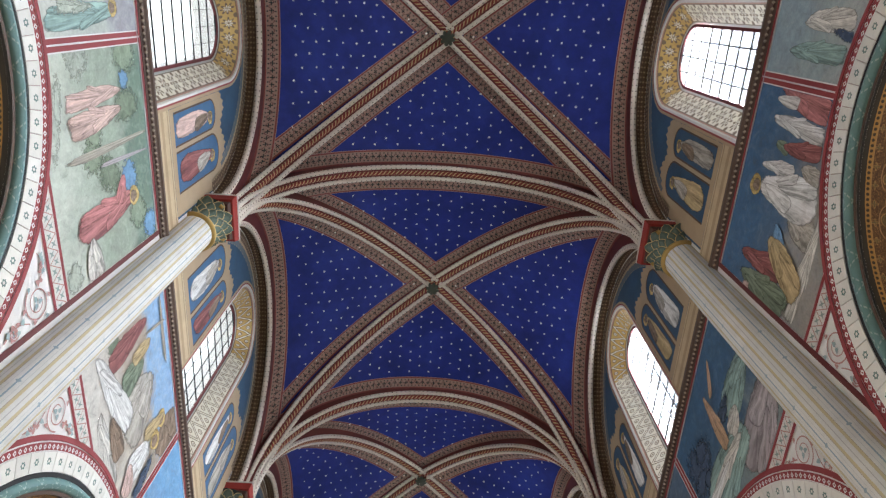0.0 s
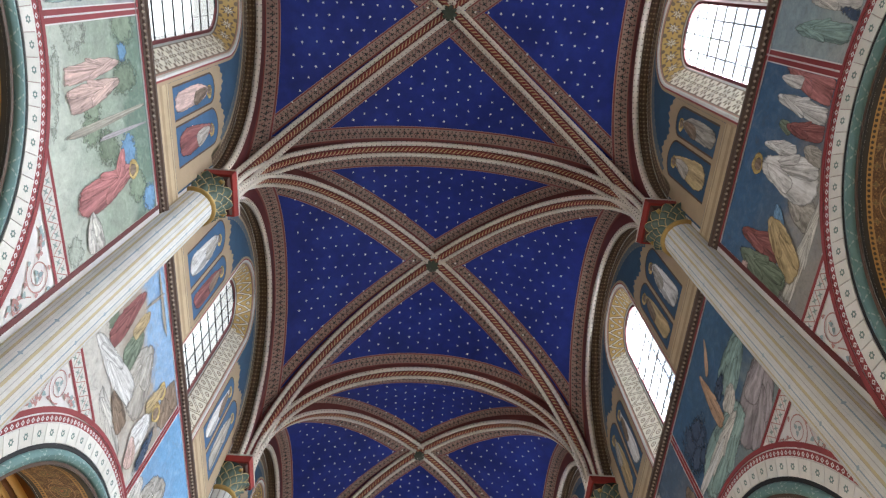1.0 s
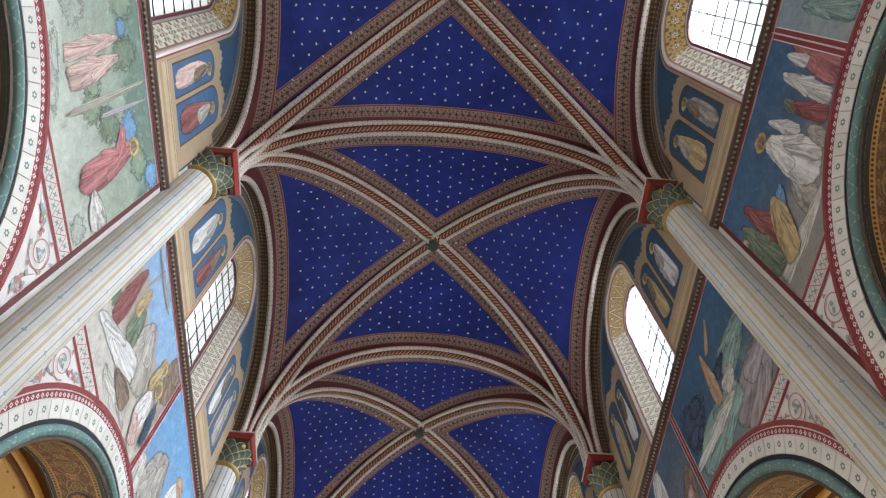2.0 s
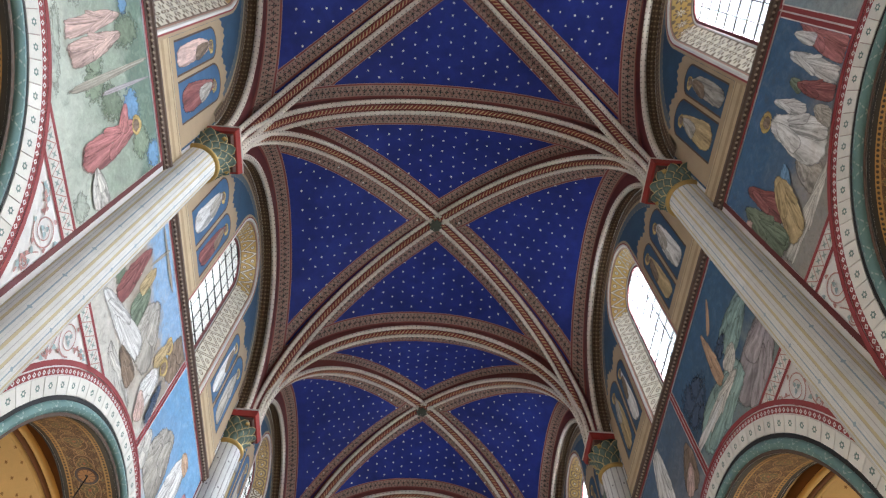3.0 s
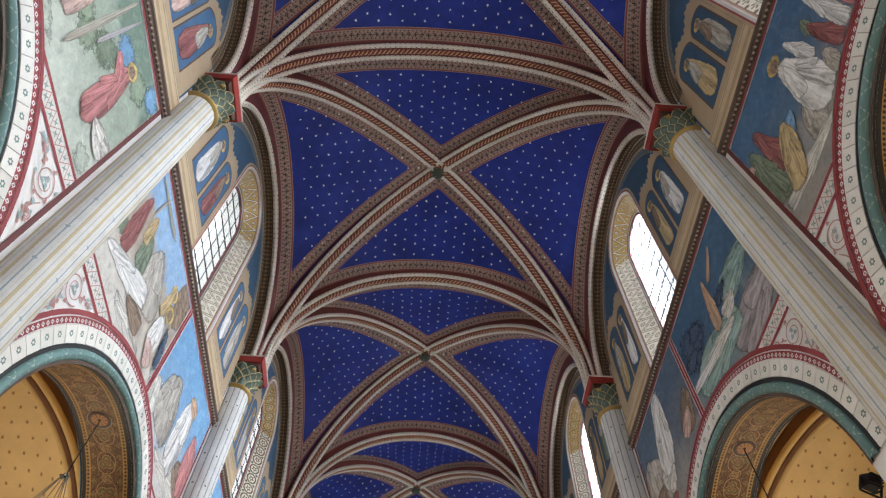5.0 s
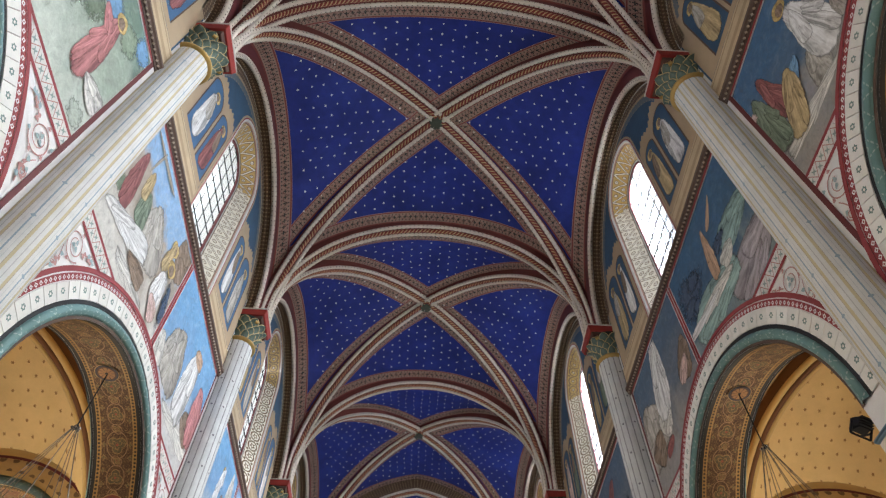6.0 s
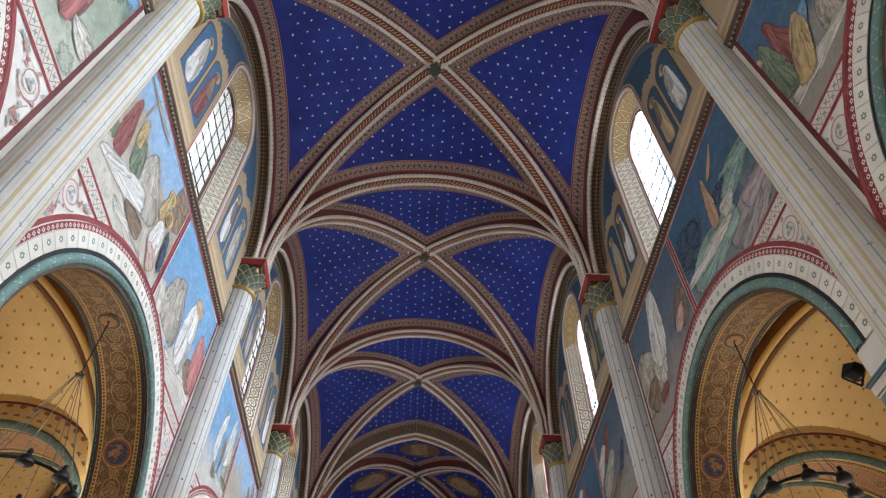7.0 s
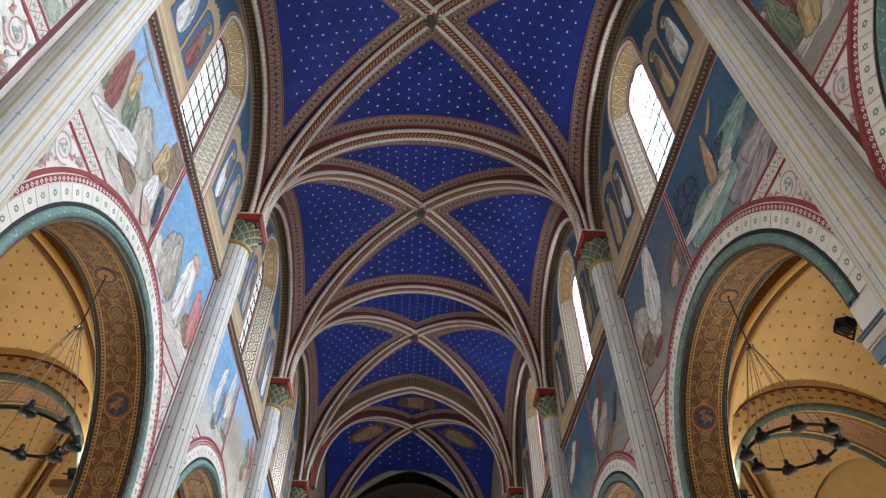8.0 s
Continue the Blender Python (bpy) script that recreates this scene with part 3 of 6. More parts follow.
def build_wall(side, yc, number):
    """One bay of nave wall: arcade below, painted zone, clerestory with its window."""
    y0, y1 = yc - BAY / 2, yc + BAY / 2
    az = arch_height(side, yc)
    L = Lump()
    for d in (0.0, -THICK):
        for a, b in ((y0, yc - ARCH_R), (yc + ARCH_R, y1)):
            strips(L, side, d, [a, b], lambda y: FLOOR, lambda y: CORNICE)
        strips(L, side, d, arc_y(yc, ARCH_R), lambda y: az + math.sqrt(max(ARCH_R ** 2 - (y - yc) ** 2, 0)), lambda y: CORNICE)
    # intrados and jambs
    ring = outline(yc, ARCH_R, az, FLOOR, 36)
    L.grid([[side.p(0, y, z) for y, z in ring], [side.p(-THICK, y, z) for y, z in ring]])
    # clerestory
    top = 18.0
    for d, half, spr, sill in ((0.0, SPL_H, SPL_SPRING, 10.85), (-THICK, WIN_H, WIN_SPRING, 11.0)):
        strips(L, side, d, [y0, yc - half], lambda y: CORNICE, lambda y: top)
        strips(L, side, d, [yc + half, y1], lambda y: CORNICE, lambda y: top)
        strips(L, side, d, [yc - half, yc + half], lambda y: CORNICE, lambda y: sill)
        strips(L, side, d, arc_y(yc, half, 20), lambda y: spr + math.sqrt(max(half ** 2 - (y - yc) ** 2, 0)), lambda y: top)
    inner = outline(yc, WIN_H, WIN_SPRING, 11.0)
    L.grid([[side.p(GLASS, y, z) for y, z in inner], [side.p(-THICK, y, z) for y, z in inner]])
    L.add([side.p(GLASS, yc - WIN_H, 11.0), side.p(GLASS, yc + WIN_H, 11.0), side.p(0, yc + SPL_H, 10.85), side.p(0, yc - SPL_H, 10.85)], [(0, 1, 2, 3)])
    wall = L.make("wall_%s_%d" % (side.name, number), M["plaster"])
    tagged(wall, "painted church nave wall bay with round arcade arch", "wall", kind="structure")

    # the gilt splay round the window
    S = Lump()
    outer = outline(yc, SPL_H - 0.004, SPL_SPRING, 10.86)
    inner = outline(yc, WIN_H + 0.004, WIN_SPRING, 11.0)
    u, us = 0.0, [0.0]
    for a, b in zip(outer, outer[1:]):
        u += math.dist(a, b)
        us.append(u)
    S.grid([[side.p(0.003, y, z) for y, z in outer], [side.p(GLASS, y, z) for y, z in inner]], [[(k, 0.0) for k in us], [(k, 0.46) for k in us]])
    kind = {1: "zigzag", 2: "leaf", 3: "zigzag"}.get(number, "ring")
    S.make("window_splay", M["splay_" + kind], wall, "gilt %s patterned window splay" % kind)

    # soffit of the arcade arch, with its rolls
    S = Lump()
    sweep(S, circle_path(side, -0.03, yc, az, ARCH_R - 0.005), [(-0.69 * i / 4, 0.0) for i in range(5)])
    S.make("soffit", M["soffit"], wall, "gilt brown arabesque arch soffit", True)
    # thin black strips for the dark gaps between soffit and rolls
    for a, b in ((0.0, -0.028), (-0.722, -THICK)):
        S = Lump()
        sweep(S, circle_path(side, 0.0, yc, az, ARCH_R - 0.007), [(a, 0.0), (b, 0.0)])
        S.make("soffit_edge", M["black"], wall)
    for d in (-0.01, -THICK + 0.01):
        S = Lump()
        sweep(S, circle_path(side, d, yc, az, 2.385), circle_profile(0, 0, 0.070, 10), True)
        S.make("arch_roll", M["teal_twist"], wall, "teal roll moulding", True)
    S = Lump()
    sweep(S, circle_path(side, 0.0, yc, az, ARCH_R - 0.004), [(0.004, 0.0), (0.006, 0.06)])
    S.make("arch_line", M["cornice"], wall, "dark brown painted edge")
    # black strip painting in the shade of the recess outside the roll
    S = Lump()
    sweep(S, circle_path(side, 0.006, yc, az, 2.48), [(0, -0.030), (0.012, -0.026), (0.012, 0.022), (0, 0.024)])
    S.make("arch_line", M["black"], wall, "black strip for the shaded recess beside the roll")
    S = Lump()
    sweep(S, circle_path(side, 0.0, yc, az, RING1), [(0.016, 0.0), (0.016, 0.092)])
    S.make("arch_band", M["beadband"], wall, "red band with white lozenges")
    S = Lump()
    sweep(S, circle_path(side, 0.0, yc, az, RING2 + 0.008), [(0.012, 0.0), (0.012, 0.065)])
    S.make("arch_band", M["red"], wall, "red painted outer band")
    # rosettes and roundels on the soffit
    for ang, rad in ((90, 0.17), (36, 0.21), (144, 0.21)):
        a = radians(ang)
        c = side.p(-THICK / 2, yc - (ARCH_R - 0.014) * math.cos(a), az + (ARCH_R - 0.014) * math.sin(a))
        t, o = Vector((0, math.sin(a), math.cos(a))), Vector((0, -math.cos(a), math.sin(a)))
        for k, (r0, r1, key) in enumerate(((0.0, rad * 0.78, "roundel_in" if ang != 90 else "rosette_in"), (rad * 0.78, rad * 0.94, "roundel_rim" if ang != 90 else "rosette_rim"), (rad * 0.94, rad, "gold_line"))):
            D = Lump()
            rows, uvs = [], []
            for r in (r0, r1):
                th = [2 * math.pi * i / 24 for i in range(25)]
                rows.append([c - o * (0.004 * (3 - k)) + Vector((side.sign * r * math.cos(q), 0, 0)) + t * (r * math.sin(q)) for q in th])
                uvs.append([(r * math.cos(q), r * math.sin(q)) for q in th])
            D.grid(rows, uvs)
            D.make(("roundel", "roundel_rim", "roundel_ring")[k], M[key], wall)
    return wall


def build_paint(side, yc, wall):
    """Painted bands, frames and scrolls on one bay of the wall."""
    pier = BAY / 2
    az = arch_height(side, yc)
    edge = 0.44   # red line beside the shaft
    for s in (-1, 1):
        # band under the painting and its red lines, from the shaft to the arch
        for z0, z1, key in ((7.86, 7.91, "red"), (7.915, 8.10, "bandleaf"), (8.105, 8.155, "red")):
            zz = (z0 + z1) / 2
            reach = math.sqrt(max((RING2 + 0.06) ** 2 - (zz - az) ** 2, 0))
            B = Lump()
            ya, yb = yc + s * reach, yc + s * (pier - edge + 0.02)
            v = [side.p(0.008, ya, z0), side.p(0.008, yb, z0), side.p(0.008, yb, z1), side.p(0.008, ya, z1)]
            B.add(v, [(0, 1, 2, 3)], [(ya, 0), (yb, 0), (yb, z1 - z0), (ya, z1 - z0)])
            B.make("band", M[key], wall)
        # upright red stripes beside the shaft
        B = Lump()
        ya, yb = yc + s * (pier - edge), yc + s * (pier - edge + 0.075)
        B.add([side.p(0.009, ya, 5.8), side.p(0.009, yb, 5.8), side.p(0.009, yb, CORNICE), side.p(0.009, ya, CORNICE)], [(0, 1, 2, 3)])
        B.make("band", M["dark_red"], wall)
        # red and white frame of the painting
        for ins, wdt, key in ((0.0, 0.058, "red"), (0.058, 0.014, "plaster")):
            B = Lump()
            y_in, y_out = yc + s * (0.010 + ins), yc + s * (0.010 + ins + wdt)
            zb = az + RING2 + 0.02
            B.add([side.p(0.011, y_in, zb), side.p(0.011, y_out, zb), side.p(0.011, y_out, CORNICE - 0.1), side.p(0.011, y_in, CORNICE - 0.1)], [(0, 1, 2, 3)])
            zt = CORNICE - ins
            B.add([side.p(0.012, y_in, zt - wdt - 0.02), side.p(0.012, yc + s * (pier - edge), zt - wdt - 0.02), side.p(0.012, yc + s * (pier - edge), zt), side.p(0.012, y_in, zt)], [(0, 1, 2, 3)])
            B.make("frame_band", M[key], wall)


def build_cornice(side, yc, number):
    y0, y1 = yc - BAY / 2, yc + BAY / 2
    ob = empty("cornice", "dark moulded string course with small beads", "cornice", "string courses", "structure")
    prof = [(0.0, -0.01), (0.02, -0.01), (0.028, 0.03), (0.05, 0.04), (0.058, 0.08), (0.082, 0.10), (0.082, 0.15), (0.06, 0.17), (0.0, 0.23)]
    L = Lump()
    L.grid([[side.p(d, y, CORNICE + z) for d, z in prof] for y in (y0, y1)], [[(y, i * 0.05) for i in range(len(prof))] for y in (y0, y1)])
    L.make("moulding", M["cornice"], ob)
    bead = Lump()
    n = int(BAY / 0.08)
    for i in range(n):
        y = y0 + (i + 0.5) * BAY / n
        c = side.p(0.052, y, CORNICE + 0.025)
        bead.add([c + Vector(o) for o in ((0.026, 0, 0), (0, 0.024, 0), (-0.026, 0, 0), (0, -0.024, 0), (0, 0, 0.03), (0, 0, -0.03))],
                 [(0, 1, 4), (1, 2, 4), (2, 3, 4), (3, 0, 4), (1, 0, 5), (2, 1, 5), (3, 2, 5), (0, 3, 5)])
    tagged(bead.make("beads", M["bead"], ob), kind="stuff")
    # tan dado over it
    L = Lump()
    for a, b in ((y0, yc - SPL_H), (yc + SPL_H, y1)):
        strips(L, side, 0.006, [a, b], lambda y: CORNICE + 0.23, lambda y: 11.28)
    L.make("dado_band", M["dado"], ob)


def build_upper(side, yc, wall):
    """Painted blue lunette with gold niches beside the window."""
    r, zc = 2.78, 12.7
    L = Lump()
    for s in (-1, 1):
        ys = sorted(yc + s * k for k in [SPL_H + 0.07 + (r - SPL_H - 0.071) * i / 24 for i in range(25)])
        strips(L, side, 0.005, ys, lambda y: 11.28, lambda y: max(11.3, zc + math.sqrt(max(r * r - (y - yc) ** 2, 0.0))))
    ys = arc_y(yc, SPL_H + 0.07, 24)
    strips(L, side, 0.005, ys, lambda y: SPL_SPRING + math.sqrt(max((SPL_H + 0.07) ** 2 - (y - yc) ** 2, 0)), lambda y: zc + math.sqrt(max(r * r - (y - yc) ** 2, 0.0)))
    L.make("blue_lunette", M["wall_blue"], wall, "faded blue painted wall")
    for r0, r1, key, d in ((2.60, 2.79, "lunette_band", 0.011), (2.545, 2.60, "tan", 0.009), (2.40, 2.545, "lunette_grey", 0.008)):
        L = Lump()
        sweep(L, circle_path(side, 0.0, yc, zc, r0, 40, 4.0, 176.0), [(d, 0.0), (d, r1 - r0)])
        L.make("lunette_band", M[key], wall)
    # red and tan lines round the splay
    for r0, w, key, d in ((SPL_H, 0.035, "plaster", 0.012), (SPL_H + 0.035, 0.03, "red", 0.012), (SPL_H + 0.065, 0.05, "tan", 0.010)):
        o0, o1 = outline(yc, r0, SPL_SPRING, 10.86), outline(yc, r0 + w, SPL_SPRING, 10.86)
        L = Lump()
        L.grid([[side.p(d, y, z) for y, z in o0], [side.p(d, y, z) for y, z in o1]])
        L.make("splay_line", M[key], wall)
    for s in (-1, 1):
        # gold arcade: a toothed panel with two arched niches
        L = Lump()
        teeth, a, b = 26, 1.07, 2.74
        ys = [a + (b - a) * i / teeth for i in range(teeth + 1)]

        def top(k, i):
            base = 13.58 - 0.30 * max(0.0, k - 1.80) ** 2 + 0.10 * math.cos((k - 1.34) * 8.85)
            return base + (0.09 if i % 2 else 0.0)

        rows = [[side.p(0.009, yc + s * k, 11.28) for k in ys], [side.p(0.009, yc + s * k, top(k, i)) for i, k in enumerate(ys)]]
        L.grid(rows)
        L.make("gold_arcade", M["tan"], wall, "tan painted niche arcade")
        for c, h in ((1.40, 0.27), (2.07, 0.335)):
            o = outline(yc + s * c, h, 13.0, 11.42, 16)
            N = Lump()
            N.add([side.p(0.013, y, z) for y, z in o], [list(range(len(o)))])
            # south niches take the darker blue, standing in for that side's shade
            N.make("niche", M["niche_blue" if side is NORTH else "wall_blue"], wall, "blue painted niche")
            F = Lump()
            oo = outline(yc + s * c, h - 0.03, 13.0, 11.42, 16)
            F.grid([[side.p(0.016, y, z) for y, z in o], [side.p(0.016, y, z) for y, z in oo]])
            F.make("niche_line", M["dark_line"], wall)


def pane_cells(yc, half, spring, sill, ny, dz):
    cells = []
    w = 2 * half / ny
    rows = int((spring + half - sill) / dz) + 1
    for i in range(ny):
        for j in range(rows):
            a, b = yc - half + i * w, yc - half + (i + 1) * w
            z0, z1 = sill + j * dz, sill + (j + 1) * dz
            top = lambda y: spring + math.sqrt(max(half * half - (y - yc) ** 2, 0))
            ys = span(a, b, 4)
            tops = [min(z1, top(y)) for y in ys]
            if max(tops) - z0 < 0.03:
                continue
            cells.append([(a, z0), (b, z0)] + [(y, max(t, z0 + 0.002)) for y, t in reversed(list(zip(ys, tops)))])
    return cells


def build_window(side, yc, number, d, half, spring, sill, ny=4, dz=0.40):
    win = empty("window_%d" % number, "round-headed clear leaded glass window, bright with daylight", "window", "church windows", "structure")
    o0, o1 = outline(yc, half + 0.004, spring, sill), outline(yc, half - 0.05, spring, sill)
    L = Lump()
    L.grid([[side.p(d + 0.03, y, z) for y, z in o0], [side.p(d + 0.03, y, z) for y, z in o1], [side.p(d - 0.01, y, z) for y, z in o1]])
    L.make("window_frame", M["dark_red"], win, "dark red window border")
    bar = 0.004 if side is NORTH else 0.013
    B = Lump()
    w = 2 * half / ny
    for i in range(1, ny):
        y = yc - half + i * w
        t = spring + math.sqrt(max(half ** 2 - (y - yc) ** 2, 0))
        a, b = side.p(d - 0.008, y - bar, sill), side.p(d + 0.012, y + bar, t)
        B.box(min(a.x, b.x), max(a.x, b.x), a.y + 0.002, b.y - 0.002, sill, t)
    B.make("lead_bar", M["iron"], win)
    z, k = sill + dz, 0
    while z < spring + half - 0.05:
        h = half if z < spring else math.sqrt(half ** 2 - (z - spring) ** 2)
        q = Lump()
        t = bar if k % 2 else bar * 0.7
        a, b = side.p(d - 0.012, 0, 0), side.p(d + 0.016, 0, 0)
        q.box(min(a.x, b.x), max(a.x, b.x), yc - h, yc + h, z - t, z + t)
        q.make("saddle_bar", M["iron"], win)
        z += dz
        k += 1
    for c in pane_cells(yc, half, spring, sill, ny, dz):
        ob = mesh_object("pane", [side.p(d, y, z) for y, z in c], [list(range(len(c)))], M["pane"], win)
        ob.visible_shadow = False
    return win


# ---- vaults ----
class Vault:
    """A four-part rib vault over one bay."""
    def __init__(self, xm, yc, hx, hy, spring, zt, rt, zf, rf, zd, rd):
        self.xm, self.yc, self.hx, self.hy, self.spring = xm, yc, hx, hy, spring
        self.zt, self.rt, self.zf, self.rf, self.zd, self.rd = zt, rt, zf, rf, zd, rd
        self.point = 0.0   # height of a pointed arch at the east end, if it has one

    @staticmethod
    def arc(z, r, s):
        return z + r * math.sqrt(max(1 - s * s, 0))

    def z(self, x, y):
        u, v = min(abs(x - self.xm) / self.hx, 1.0), min(abs(y - self.yc) / self.hy, 1.0)
        if v >= u:   # cell towards a transverse arch
            a, b = self.arc(self.zd, self.rd, u), self.arc(self.zt, self.rt, u)
            if self.point and y > self.yc:
                b = self.zt + self.point * math.sqrt(max(1.28 ** 2 - (u + 0.28) ** 2, 0)) / 1.249
            t = (v - u) / (1 - u) if u < 1 else 1.0
        else:
            a, b = self.arc(self.zd, self.rd, v), self.arc(self.zf, self.rf, v)
            t = (u - v) / (1 - v) if v < 1 else 1.0
        return a + (b - a) * t + 0.10 * math.sin(math.pi * t) * (1 - max(min(u, v), 0))

    def p(self, x, y, drop=0.0):
        return Vector((x, y, self.z(x, y) - drop))

    def normal(self, x, y):
        e = 0.02
        sx = -1 if x > self.xm else 1
        sy = -1 if y > self.yc else 1
        n = (self.p(x + sx * e, y) - self.p(x, y)).cross(self.p(x, y + sy * e) - self.p(x, y)).normalized()
        return n if n.z < 0 else -n

    def surface(self, name, mat):
        L, m, k = Lump(), 20, 8
        for axis in (0, 1):
            for s in (-1, 1):
                rows, uvs = [], []
                for i in range(-m, m + 1):
                    w = math.sin(math.pi / 2 * i / m)
                    row, uv = [], []
                    for j in range(k + 1):
                        t = abs(w) + (1 - abs(w)) * j / k
                        x, y = (self.xm + self.hx * w, self.yc + s * self.hy * t) if axis == 0 else (self.xm + s * self.hx * t, self.yc + self.hy * w)
                        row.append(self.p(x, y))
                        uv.append((self.hx * math.pi / 2 * i / m + 20, y + 20) if axis == 0 else (x + 20, self.hy * math.pi / 2 * i / m + 20))
                    rows.append(row)
                    uvs.append(uv)
                L.grid(rows, uvs)
        return L.make(name, mat, smooth=True)

    def ribbon(self, pts, width, inset, side_of, mat, name, parent=None, drop=0.012):
        """A painted band on the web beside a rib: pts in plan, side_of gives the sideways way there."""
        L, rows, uvs, u = Lump(), [], [], 0.0
        last = None
        for (x, y), (nx, ny) in zip(pts, side_of):
            row = []
            for k in range(4):
                o = inset + width * k / 3
                row.append(self.p(x + nx * o, y + ny * o, drop))
            if last is not None:
                u += (row[1] - last).length
            last = row[1]
            rows.append(row)
            uvs.append([(u, width * k / 3 * 0.34 / width) for k in range(4)])
        L.grid(rows, uvs)
        return L.make(name, mat, parent)


def rib_parts(ob, path, scale=1.0, white="roll", twist="twist", flank="flank"):
    k = scale
    L = Lump()
    sweep(L, path, [(-0.185 * k, 0.36), (-0.165 * k, 0.06), (-0.08 * k, 0.035), (0.08 * k, 0.035), (0.165 * k, 0.06), (0.185 * k, 0.36)])
    L.make("rib_body", M[flank], ob)
    for a in (-0.133, 0.133):
        L = Lump()
        sweep(L, path, circle_profile(a * k, 0.040 * k, 0.052 * k, 9), True)
        L.make("roll", M[white], ob, "white dotted roll", True)
    L = Lump()
    sweep(L, path, circle_profile(0, 0.022, 0.046 * k, 8), True)
    L.make("bead", M[twist], ob, "red and gold twisted bead", True)


def star_mesh(lump, c, n, r, spin):
    a = n.orthogonal().normalized()
    b = n.cross(a)
    pts = [c]
    for i in range(12):
        q = r if i % 2 == 0 else r * 0.45
        th = spin + math.pi * i / 6
        pts.append(c + a * (q * math.cos(th)) + b * (q * math.sin(th)))
    lump.add(pts, [(0, 1 + i, 1 + (i + 1) % 12) for i in range(12)])


def build_nave_vault(yc, number, stars=True, last=False):
    V = Vault(0.05, yc, 3.92, BAY / 2, SPRING, 12.95, 3.80, 12.72, 3.06, 12.75, 4.57)
    V.point = 4.28 if last else 0.0
    web = V.surface("ceiling_%d" % number, M["web"])
    tagged(web, "dark blue painted rib vault scattered with gold stars", "vault", kind="structure")
    rnd = random.Random(number * 7 + 3)
    if stars:
        L = Lump()
        gap = 0.275
        for axis, half, other in ((0, V.hx, V.hy), (1, V.hy, V.hx)):
            n = int(half * math.pi / 2 / gap)
            for i in range(-n, n + 1):
                w = math.sin(i * gap / half + (0.0))
                for s in (-1, 1):
                    t0 = abs(w) * other
                    m = int((other - t0) / gap) + 1
                    for j in range(m + 1):
                        o = other - 0.62 - gap * (j + 0.5 * (i % 2))
                        if o < t0 + 0.50 or abs(w) > 0.93:
                            continue
                        x, y = (V.xm + half * w, yc + s * o) if axis == 0 else (V.xm + s * o, yc + half * w)
                        x += rnd.uniform(-0.02, 0.02)
                        y += rnd.uniform(-0.02, 0.02)
                        nn = V.normal(x, y)
                        nn = (nn + Vector([rnd.uniform(-0.12, 0.12) for _ in range(3)])).normalized()
                        star_mesh(L, V.p(x, y) + nn * 0.014, nn, rnd.uniform(0.029, 0.037), rnd.uniform(0, 1))
        tagged(L.make("stars", M["star"], web, "small gilded stars"), kind="stuff")
    # painted bands on the web beside the ribs
    ang = [math.pi / 2 * (-0.86 + 1.72 * i / 40) for i in range(41)]
    for s in (-1, 1):
        pts = [(V.xm + V.hx * math.sin(a), yc + s * V.hy) for a in ang]
        V.ribbon(pts, 0.31, 0.18, [(0, -s)] * len(pts), M["border"], "painted_band", web, 0.022)
        pts = [(V.xm + s * V.hx, yc + V.hy * math.sin(a)) for a in ang]
        V.ribbon(pts, 0.31, 0.05, [(-s, 0)] * len(pts), M["border"], "painted_band", web, 0.027)
    dl = math.hypot(V.hx, V.hy)
    dx, dy = V.hx / dl, V.hy / dl
    for sx, sy in ((1, 1), (1, -1), (-1, 1), (-1, -1)):
        arm = [math.pi / 2 * (0.012 + 0.838 * i / 30) for i in range(31)]
        pts = [(V.xm + sx * V.hx * math.sin(a), yc + sy * V.hy * math.sin(a)) for a in arm]
        for q in (-1, 1):
            side_of = [(q * -sy * dy, q * sx * dx)] * len(pts)
            V.ribbon(pts, 0.31, 0.17, side_of, M["border"], "painted_band", web, 0.012 if sx == sy else 0.017)
    # diagonal ribs
    for q in (-1, 1):
        ob = empty("diagonal_rib", "moulded diagonal vault rib, white rolls with red and gold twist", "vault rib", "diagonal ribs", "structure")
        p0, p1 = (V.xm - 3.70, yc - q * (BAY / 2 - 0.10)), (V.xm + 3.70, yc + q * (BAY / 2 - 0.10))
        rib_parts(ob, arch_path(p0, p1, SPRING, 12.72, 4.42, 56))
    # wall ribs
    for side in (NORTH, SOUTH):
        ob = empty("wall_rib", "slender wall rib with white roll and brown bands", "vault rib", "wall ribs", "structure")
        path = circle_path(side, 0.25, yc, 12.72, 2.80, 44)
        path = [(side.p(0.25, yc - 2.80, SPRING), path[0][1], path[0][2])] + path + [(side.p(0.25, yc + 2.80, SPRING), path[-1][1], path[-1][2])]
        L = Lump()
        sweep(L, path, circle_profile(0, 0, 0.062, 8), True)
        L.make("roll", M["roll"], ob, "", True)
        L = Lump()
        sweep(L, path, [(0.05, 0.30), (0.05, 0.05), (-0.05, 0.02)])
        L.make("flank", M["dark_red"], ob)
        L = Lump()
        sweep(L, path, [(-0.05, 0.03), (-0.10, 0.005), (-0.15, 0.03), (-0.20, 0.0), (-0.26, 0.02)])
        L.make("moulded_band", M["brown_band"], ob)
    # boss
    boss = empty("boss", "carved grey-green leafy keystone boss", "keystone", "keystones", "structure")
    build_boss(boss, Vector((V.xm - 0.04, yc + 0.08, 17.08)))
    return V


